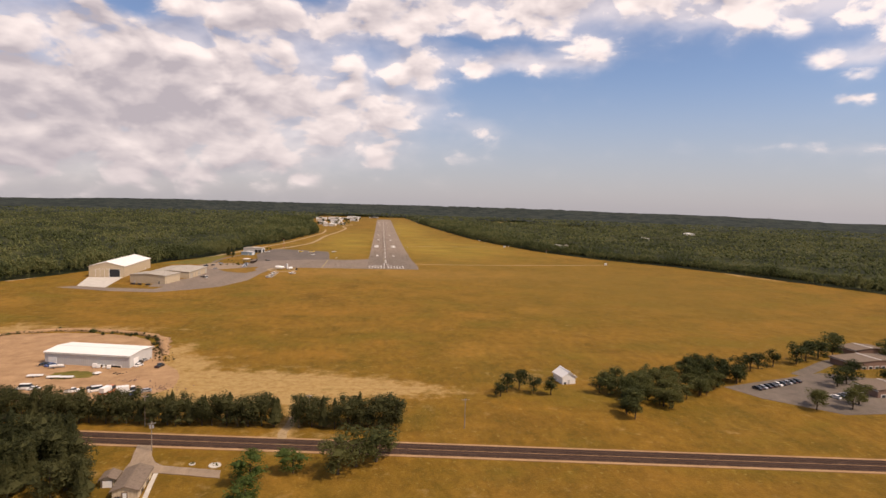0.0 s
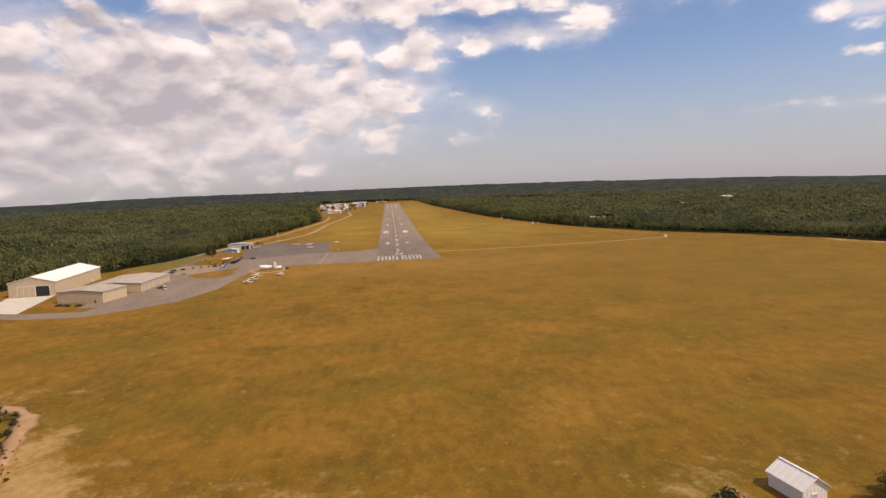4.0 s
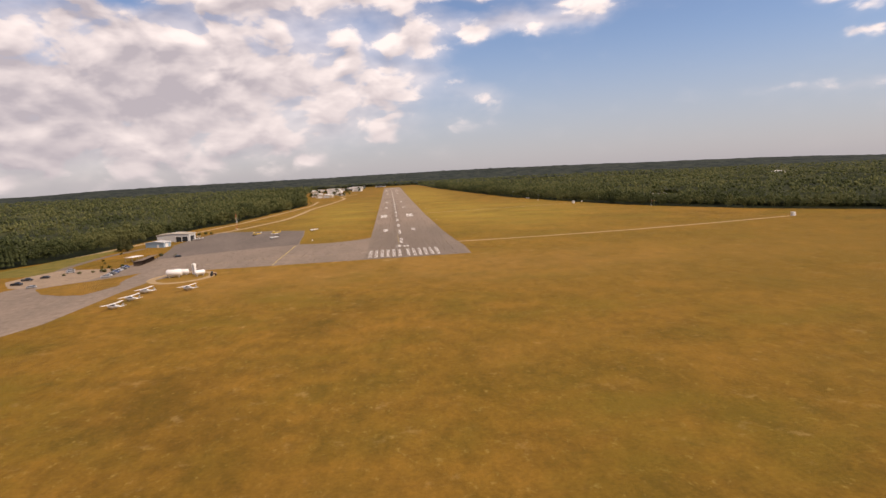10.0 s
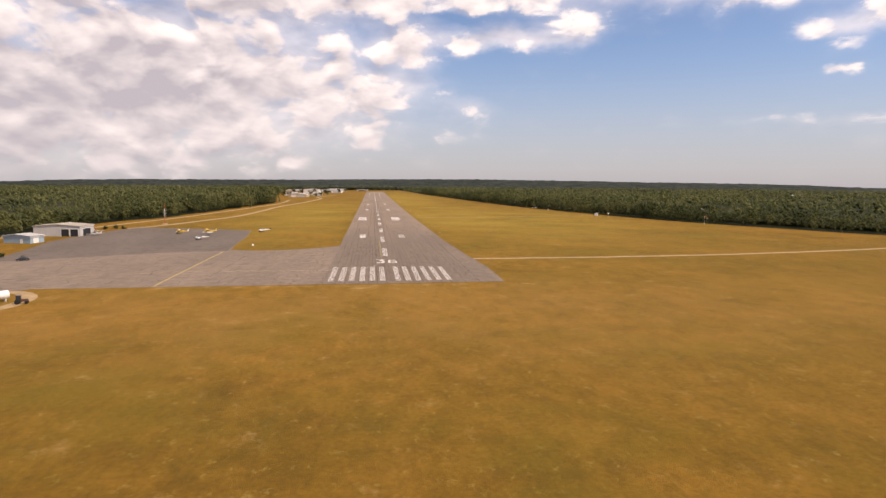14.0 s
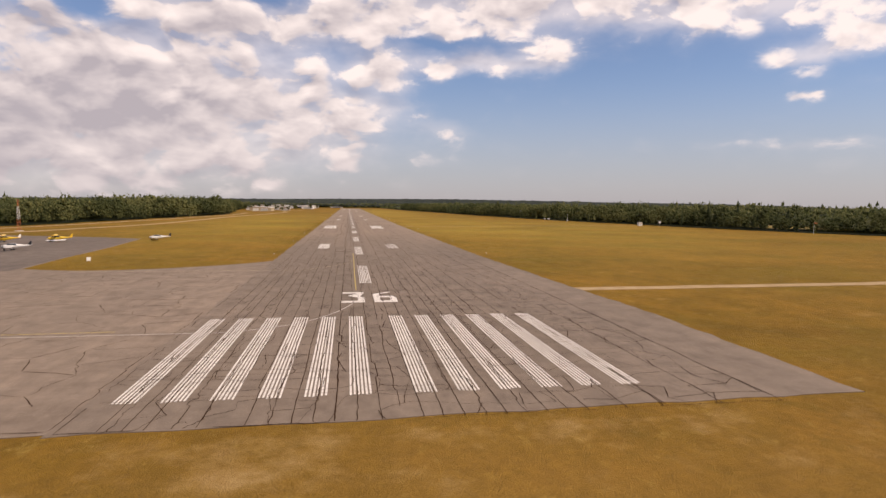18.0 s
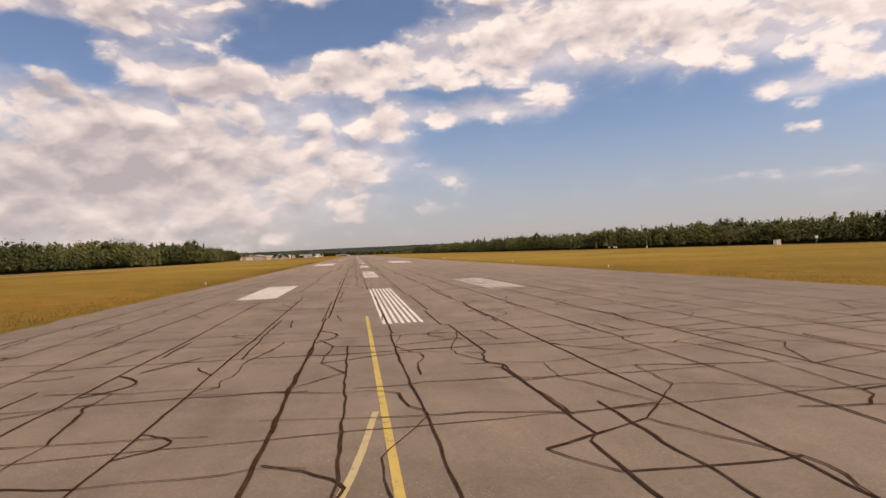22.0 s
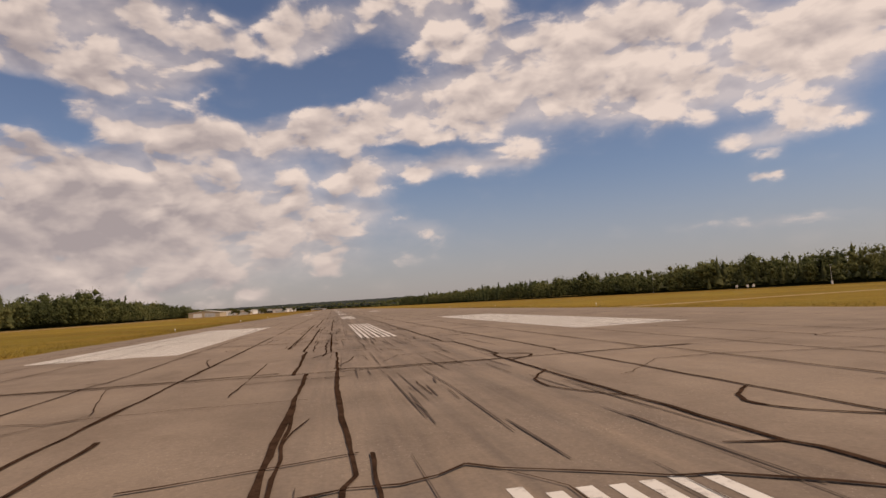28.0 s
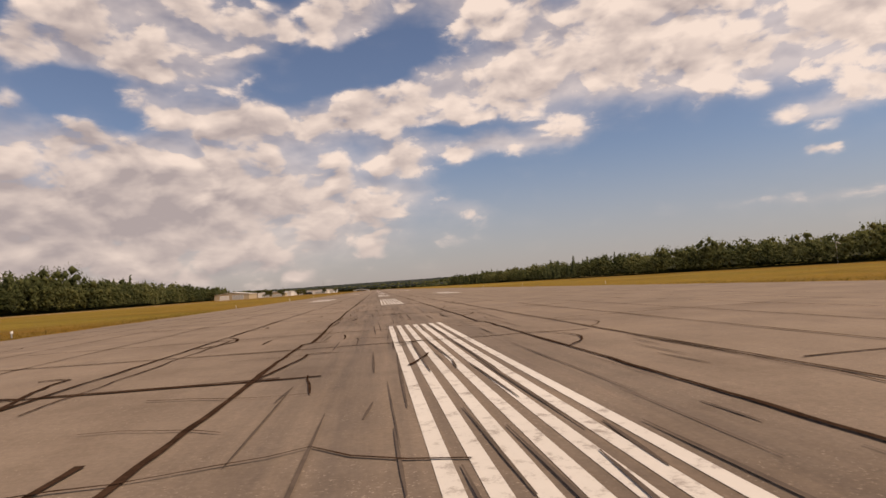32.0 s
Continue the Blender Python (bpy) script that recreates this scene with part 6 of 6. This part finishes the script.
def car(m, paint, kind="car", group="parked vehicles", tone="dark"):
    """Saloon, pickup or van with wheels, glass and lamps."""
    key = (paint.name, kind)
    if key in CARS:
        o = copy_thing(CARS[key], m)
        o["group"] = group
        return o
    l, w = {"car": (4.5, 1.75), "pickup": (5.4, 1.9), "van": (5.6, 2.0), "truck": (7.0, 2.3)}[kind]
    o = thing(kind if kind != "car" else "car", f"parked {tone} {kind if kind != 'car' else 'saloon car'} with dark glass", "vehicle", m, group)
    h = .92 if kind == "car" else 1.05
    c0, c1 = {"car": (-.9, 1.5), "pickup": (-.4, 1.3), "van": (-1.6, 2.6), "truck": (1.6, 3.4)}[kind]
    part("body", car_bm(l, w, 1.4, h, c0, c1), paint, o)
    top = {"car": 1.42, "pickup": 1.75, "van": 2.2, "truck": 2.5}[kind]
    cab = [[(c0 - .5, y * .96, h + .05), (c0 + .15, y * .84, top), (c1 - .35, y * .84, top), (c1 + .45, y * .96, h + .05)] for y in (-w / 2, w / 2)]
    part("cabin", loft(cab), GLASS, o)
    part("cab_roof", boxed(c0 + .12, -w * .42, top - .01, c1 - .3, w * .42, top + .05, .02), paint, o)
    if kind == "truck":
        part("box_body", boxed(-l / 2, -w / 2 - .02, 1.0, 1.0, w / 2 + .02, 2.9, .05), WHITE, o)
    if kind == "pickup":
        part("load_bed", boxed(-l / 2 + .15, -w / 2 + .15, h - .3, -1.0, w / 2 - .15, h + .1), DARK, o)
    for x in (-l / 2 + .85, l / 2 - .85):
        for y in (-w / 2, w / 2):
            wh = part("wheel", tube(bmesh.new(), (x, y - .1, .33), (x, y + .1, .33), .33, .33, 14), TYRE, o)
            part("rim", tube(bmesh.new(), (x, y - .115, .33), (x, y + .115, .33), .19, .19, 10), SILVERP, wh)
    for y in (-w * .36, w * .36):
        part("headlight", boxed(l / 2 - .06, y - .16, .62, l / 2 + .02, y + .16, .76, .02), SILVERP, o)
        part("tail_lamp", boxed(-l / 2 - .02, y - .14, .66, -l / 2 + .05, y + .14, .8, .02), REDP, o)
    CARS[key] = o
    return o


YARD = [(-107.5, -415, 78, BLACKP, "pickup", "black"), (-158.5, -412.5, 10, BLACKP, "car", "black"), (-155.5, -414.0, 60, BLUEP, "car", "blue"), (-118.0, -402, 80, BLACKP, "car", "black"), (-118.4, -406, 75, SILVERP, "car", "silver"),
        (-118.6, -410, 85, BLACKP, "pickup", "black"), (-117.2, -414, 70, WHITE, "car", "white"), (-122, -447, 10, BLACKP, "car", "black"), (-119.5, -450, 30, WHITE, "van", "white"), (-114, -452, 75, ORANGEP, "truck", "orange red"),
        (-107, -452, 20, WHITE, "truck", "white"), (-103, -454, 50, BLUEP, "car", "blue"), (-148, -447, 5, WHITE, "van", "white"), (-144, -448, 15, WHITE, "car", "white"), (-128, -451, 20, WHITE, "pickup", "white"), (-100, -451, 20, SILVERP, "car", "silver")]
for x, y, a, p, k, tone in YARD:
    car(pose(x, y, .05, 0, 0, a), p, k, "vehicles in the dirt yard", tone)
for i in range(9):
    car(pose(164 + i * 3.4, -449.5 + i * 1.35, .05, 0, 0, 110), (BLACKP, SILVERP, BLACKP, BLACKP, WHITE)[i % 5], "car", "cars in the car park", "dark")
for i in range(7):
    car(pose(192 + i * 3.2, -462 + i * 1.3, .05, 0, 0, 290), (WHITE, BLACKP, SILVERP, BLACKP, WHITE)[i % 5], "car", "cars in the car park", "pale")
car(pose(-174.5, -108, .045, 0, 0, -60), WHITE, "van", "vehicles by the hangars", "white")
car(pose(-178.5, -104, .045, 0, 0, 20), BLACKP, "pickup", "vehicles by the hangars", "black")
for x, y, a in ((-222, -158, -12), (-216, -160, -12), (-208, -162, 10)):
    car(pose(x, y, .045, 0, 0, a), BLACKP, "car", "vehicles by the hangars", "black")
for i in range(10):
    car(pose(-160.5 - i * .5, -13 + i * 3.9, .06, 0, 0, 20), (SILVERP, WHITE, BLACKP, SILVERP, BLUEP)[i % 5], "car", "cars along the apron", "parked")
for x, y, a in ((-200, -22, 0), (-203, -8, 10), (-197, -2, 5), (-192, 14, 20), (-196, 22, 15), (-186, -34, 5)):
    car(pose(x, y, .045, 0, 0, a), BLACKP if x < -196 else SILVERP, "pickup" if x < -199 else "car", "cars along the apron", "dark")
car(pose(-148, 60, .045, 0, 0, 30), BLACKP, "car", "cars along the apron", "black")


def trailer(x, y, a, l=5.0):
    o = thing("trailer", "low white flat trailer in the dirt yard", "trailer", pose(x, y, .05, 0, 0, a), "trailers in the yard")
    part("deck", boxed(-l / 2, -1, .55, l / 2, 1, .95, .04), WHITE, o)
    part("drawbar", boxed(l / 2, -.06, .5, l / 2 + 1.3, .06, .6), STEEL, o)
    for s in (-1, 1):
        part("wheel", tube(bmesh.new(), (-.3, s * 1.08 - .1, .32), (-.3, s * 1.08 + .1, .32), .32, .32, 12), TYRE, o)


trailer(-144.5, -432.5, 5)
trailer(-139.2, -432.6, 3)
trailer(-153, -430.5, 8, 6)
trailer(-129.5, -427, 60, 3)


def boat(x, y, a):
    o = thing("boat", "white motor boat on a trailer in the yard", "boat", pose(x, y, .05, 0, 0, a))
    rings = [[(x2, y2 * w, z) for y2, z in ((-1, 1.5), (-.8, .8), (0, .55), (.8, .8), (1, 1.5))] for x2, w in ((-2.6, .85), (-1, .95), (.8, .9), (2.0, .55), (2.9, .05))]
    part("hull", loft(rings), WHITE, o)
    part("windscreen", boxed(.2, -.6, 1.5, .35, .6, 1.95), GLASS, o)
    for s in (-1, 1):
        part("wheel", tube(bmesh.new(), (-.8, s * .9 - .1, .3), (-.8, s * .9 + .1, .3), .3, .3, 12), TYRE, o)
    part("trailer_frame", boxed(-2.4, -.5, .38, 3.6, .5, .5), STEEL, o)


boat(-151.5, -417, 25)
for x, y, s in ((-135.5, -415.8, 1.5), (-133.5, -416.6, 1.2), (-128.6, -417.6, 1.3), (-131, -417, .9)):
    o = thing("water_tank", "white plastic tote tank in the yard", "tank", pose(x, y, .05, 0, 0, 10), "tote tanks")
    part("body", boxed(-.6 * s, -.6 * s, .15, .6 * s, .6 * s, 1.2 * s, .08), WHITE, o)
    part("pallet", boxed(-.65 * s, -.65 * s, 0, .65 * s, .65 * s, .15), TIMBER, o)


def rubble(cx, cy, n, spread, mat, label):
    q = random.Random(int(cx * 3))
    v, f = [], []
    for i in range(n):
        a = lumps(q, 1, lambda k: (cx + k.gauss(0, spread), cy + k.gauss(0, spread * .4), .25), q.uniform(.15, .45), .6)
        b = len(v)
        v += a[0]
        f += [tuple(b + j for j in t) for t in a[1]]
    tagged(mesh_object("scrap_heap", v, f, mat), label, "scrap", "", "stuff")


rubble(-113, -436, 30, 4, BRICK, "low heap of brown scrap and earth")
rubble(-97, -446, 70, 5, BRICK, "low heap of dark scrap and soil")
rubble(-122, -425, 14, 2.4, TIMBER, "scattered timber and scrap")
rubble(-158, -414, 16, 1.6, BLACKP, "dark scrap beside the warehouse corner")


def tufts():
    """Dry grass blades along both edges of the runway."""
    rng = np.random.default_rng(31)
    n = 12000
    side = rng.random(n) < .6
    d = rng.gamma(1.3, 2.6, n)
    x = np.where(side, RW_L - .35 - d, 32.9 + d)
    y = np.where(side, rng.uniform(116, 470, n), rng.uniform(125, 460, n))
    x = np.where(side, x, x + np.interp(y, [120, 330], [2.3, 0]))
    P, F = [], []
    for k in range(4):
        a, h = rng.uniform(0, 6.28, n), rng.uniform(.04, .17, n)
        w, lean = h * .13, h * rng.uniform(.1, .7, n)
        c, s = np.cos(a), np.sin(a)
        for u, q, z in ((-w, 0, 0), (w, 0, 0), (0 * w, lean, h)):
            P.append(np.stack([x + u * c - q * s, y + u * s + q * c, np.zeros(n) + z], -1))
    V = np.concatenate(P)
    for k in range(4):
        i = np.arange(n) + 3 * k * n
        F.append(np.stack([i, i + n, i + 2 * n], -1))
    tagged(mesh_object("grass_tufts", V.tolist(), np.concatenate(F).tolist(), TUFT), "dry golden grass blades beside the runway", "grass", "", "stuff")


tufts()


# ---- aircraft ----
def ring_of(x, w, h, z, n=12):
    return [(x, w * math.cos(a), z + h * math.sin(a)) for a in np.linspace(0, 2 * math.pi, n + 1)[:-1]]


def wing_bm(span, root, tip, x, z, thick=.16, sweep=.2, dihedral=.3):
    rings = []
    for s in (-1, -.5, 0, .5, 1):
        c = root + (tip - root) * abs(s)
        y, zz, xx = s * span / 2, z + dihedral * abs(s), x - sweep * abs(s)
        rings.append([(xx + c * a, y, zz + thick * b) for a, b in ((.5, 0), (.3, .5), (-.1, .45), (-.5, 0), (-.1, -.3), (.3, -.3))])
    return loft(rings)


PLANES = {}


def plane(m, high, paint, trim, label, group, floats=False):
    key = (high, paint.name, trim.name, floats)
    if key in PLANES:
        return copy_thing(PLANES[key], m)
    o = thing("light_aircraft", label, "aircraft", m, group)
    fus = [ring_of(2.6, .12, .14, 1.15), ring_of(2.45, .42, .42, 1.12), ring_of(1.6, .55, .55, 1.15), ring_of(.6, .6, .78, 1.3), ring_of(-.6, .58, .76, 1.35), ring_of(-1.6, .42, .52, 1.35), ring_of(-3.4, .2, .26, 1.4), ring_of(-4.9, .06, .14, 1.5)]
    part("fuselage", loft(fus), paint, o, smooth=True)
    part("cowl_stripe", loft([ring_of(2.2, .505, .505, 1.13), ring_of(2.0, .535, .535, 1.14)], False), trim, o)
    zc = 2.12 if high else .82
    w = part("wing", wing_bm(10.6, 1.6, 1.15, .55, zc), paint, o)
    for s in (-1, 1):
        part("wing_tip", boxed(.1, s * 5.3 - .12, zc + .22, 1.0, s * 5.3 + .12, zc + .36, .04), trim, w)
    part("windscreen", loft([[(1.25, y, 1.62), (.75, y * .9, 2.08), (-.9, y * .9, 2.06), (-1.5, y, 1.6)] for y in (-.56, .56)]), GLASS, o)
    part("tailplane", wing_bm(3.4, .95, .65, -4.5, 1.55, .08, .15, 0), paint, o)
    fin = loft([[(-4.0, y, 1.55), (-4.75, y, 2.75), (-5.2, y, 2.75), (-5.0, y, 1.45)] for y in (-.05, .05)])
    part("fin", fin, trim, o)
    part("spinner", tube(bmesh.new(), (2.6, 0, 1.15), (2.95, 0, 1.15), .16, .02, 10), trim, o)
    part("propeller", boxed(2.66, -.06, .25, 2.72, .06, 2.05, .015), BLACKP, o)
    if high:
        for s in (-1, 1):
            part("wing_strut", tube(bmesh.new(), (.6, s * .5, .95), (.6, s * 2.6, 2.2), .04, .04, 6), paint, o)
    if floats:
        for s in (-1, 1):
            hull = loft([ring_of(3.2, .05, .05, .55, 8), ring_of(2.6, .3, .28, .42, 8), ring_of(0, .36, .36, .38, 8), ring_of(-2.4, .22, .2, .5, 8), ring_of(-3.0, .05, .05, .6, 8)])
            bmesh.ops.translate(hull, verts=hull.verts, vec=(0, s * 1.1, 0))
            fl = part("float", hull, WHITE, o)
            for x in (-.8, 1.0):
                part("float_strut", tube(bmesh.new(), (x, s * 1.1, .6), (x, s * .4, 1.0), .04, .04, 6), STEEL, fl)
    else:
        for x, y in ((1.9, 0), (-.2, -1.15), (-.2, 1.15)):
            leg = part("gear_leg", tube(bmesh.new(), (x, y * .4, .9), (x, y, .26), .05, .05, 6), paint, o)
            part("wheel", tube(bmesh.new(), (x, y - .08, .24), (x, y + .08, .24), .24, .24, 12), TYRE, leg)
    PLANES[key] = o
    return o


for x, y, a in ((-117.0, -101.5, 160), (-116.7, -86.5, 157), (-117.4, -70.0, 162), (-99.0, -69.5, 152)):
    plane(pose(x, y, 0, 0, 0, a), True, WHITE, GREYWALL, "white high-wing light aircraft tied down on the grass", "aircraft parked on the grass")
plane(pose(-171, 176, .045, 0, 0, 160), False, WHITE, WHITE, "white low-wing light aircraft parked by the shed", "aircraft on the apron")
plane(pose(-125.5, 187, .05, 0, 0, 200), True, YELLOWP, WHITE, "yellow high-wing light aircraft with a white fin", "aircraft on the apron")
plane(pose(-103, 148, .05, 0, 0, 190), False, WHITE, BLACKP, "white low-wing light aircraft with a dark fin", "aircraft on the apron")
plane(pose(-109.5, 190, .05, 0, 0, 200), True, YELLOWP, YELLOWP, "yellow high-wing seaplane on white floats", "aircraft on the apron", True)
plane(pose(-77.5, 199, 0, 0, 0, 195), False, WHITE, BLACKP, "white low-wing light aircraft with a dark fin", "aircraft on the apron")
plane(pose(-180, 196, .045, 0, 0, 120), False, GREYWALL, REDP, "grey low-wing light aircraft with a red fin", "aircraft on the apron")

o = thing("tractor", "small dark tractor beside the loop track", "tractor", pose(-99.5, -30, 0, 0, 0, 20))
part("body", boxed(-.4, -.45, .6, 1.7, .45, 1.3, .08), RUST, o)
part("cab", boxed(-1.0, -.6, .7, .1, .6, 2.2, .06), GLASS, o)
part("cab_roof", boxed(-1.1, -.7, 2.2, .2, .7, 2.32, .03), BLACKP, o)
for x, y, q in ((-.7, -.75, .7), (-.7, .75, .7), (1.3, -.6, .42), (1.3, .6, .42)):
    part("wheel", tube(bmesh.new(), (x, y - .18, q), (x, y + .18, q), q, q, 16), TYRE, o)

o = thing("airfield_sign", "small white sign board on legs in the grass", "sign", pose(-66.5, 110, 0, 0, 0, 25))
part("board", boxed(-.45, -.1, .35, .45, .1, 1.3, .03), WHITE, o)
for s in (-.35, .35):
    part("leg", tube(bmesh.new(), (s, 0, 0), (s, 0, .35), .04), STEEL, o)


def edge_light(x, y):
    o = thing("edge_light", "low runway edge lamp with a white globe", "lamp", pose(x, y, 0), "runway edge lights")
    part("stem", tube(bmesh.new(), (0, 0, 0), (0, 0, .3), .05, .04, 6), STEEL, o)
    part("globe", tube(bmesh.new(), (0, 0, .3), (0, 0, .45), .09, .05, 8), WHITE, o)
    return o


lamp = edge_light(RW_L - 2, 130)
for k in range(14):
    for x in (RW_L - 2, 38.5):
        if not (k == 0 and x < 0):
            copy_thing(lamp, pose(x, 130 + 60 * k, 0))

o = thing("windsock", "orange windsock on a white pole in the meadow", "windsock", pose(268, 262, 0))
part("pole", tube(bmesh.new(), (0, 0, 0), (0, 0, 7), .09, .06), WHITE, o)
part("sock", tube(bmesh.new(), (.1, 0, 6.7), (2.2, .2, 6.1), .36, .18, 12), ORANGEP, o)


def wind_pole(x, y, h, sock):
    o = thing("marker_pole" if not sock else "wind_cone", "slim white pole with a pale box in the grass" if not sock else "white wind cone on a slim pole at the wood edge", "pole", pose(x, y, 0))
    part("pole", tube(bmesh.new(), (0, 0, 0), (0, 0, h), .08, .05), WHITE, o)
    if sock:
        part("cone", tube(bmesh.new(), (.08, 0, h - .3), (1.9, -.3, h - .9), .34, .17, 12), WHITE, o)
    else:
        part("box", boxed(-.35, -.3, .2, .35, .3, 1.5, .04), WHITE, o)
        part("aerial", boxed(-.9, -.05, h - .2, .9, .05, h - .08), STEEL, o)


wind_pole(206, 497, 8.5, False)
wind_pole(196, 622, 9.5, True)
for x, y in ((203, 541), (203.5, 546), (202, 552)):
    o = thing("equipment_box", "small white equipment cabinet on a post", "cabinet", pose(x, y, 0), "cabinets by the east woods")
    part("cabinet", boxed(-.5, -.4, .7, .5, .4, 2.0, .04), WHITE, o)
    part("post", tube(bmesh.new(), (0, 0, 0), (0, 0, .7), .08, .08, 8), STEEL, o)
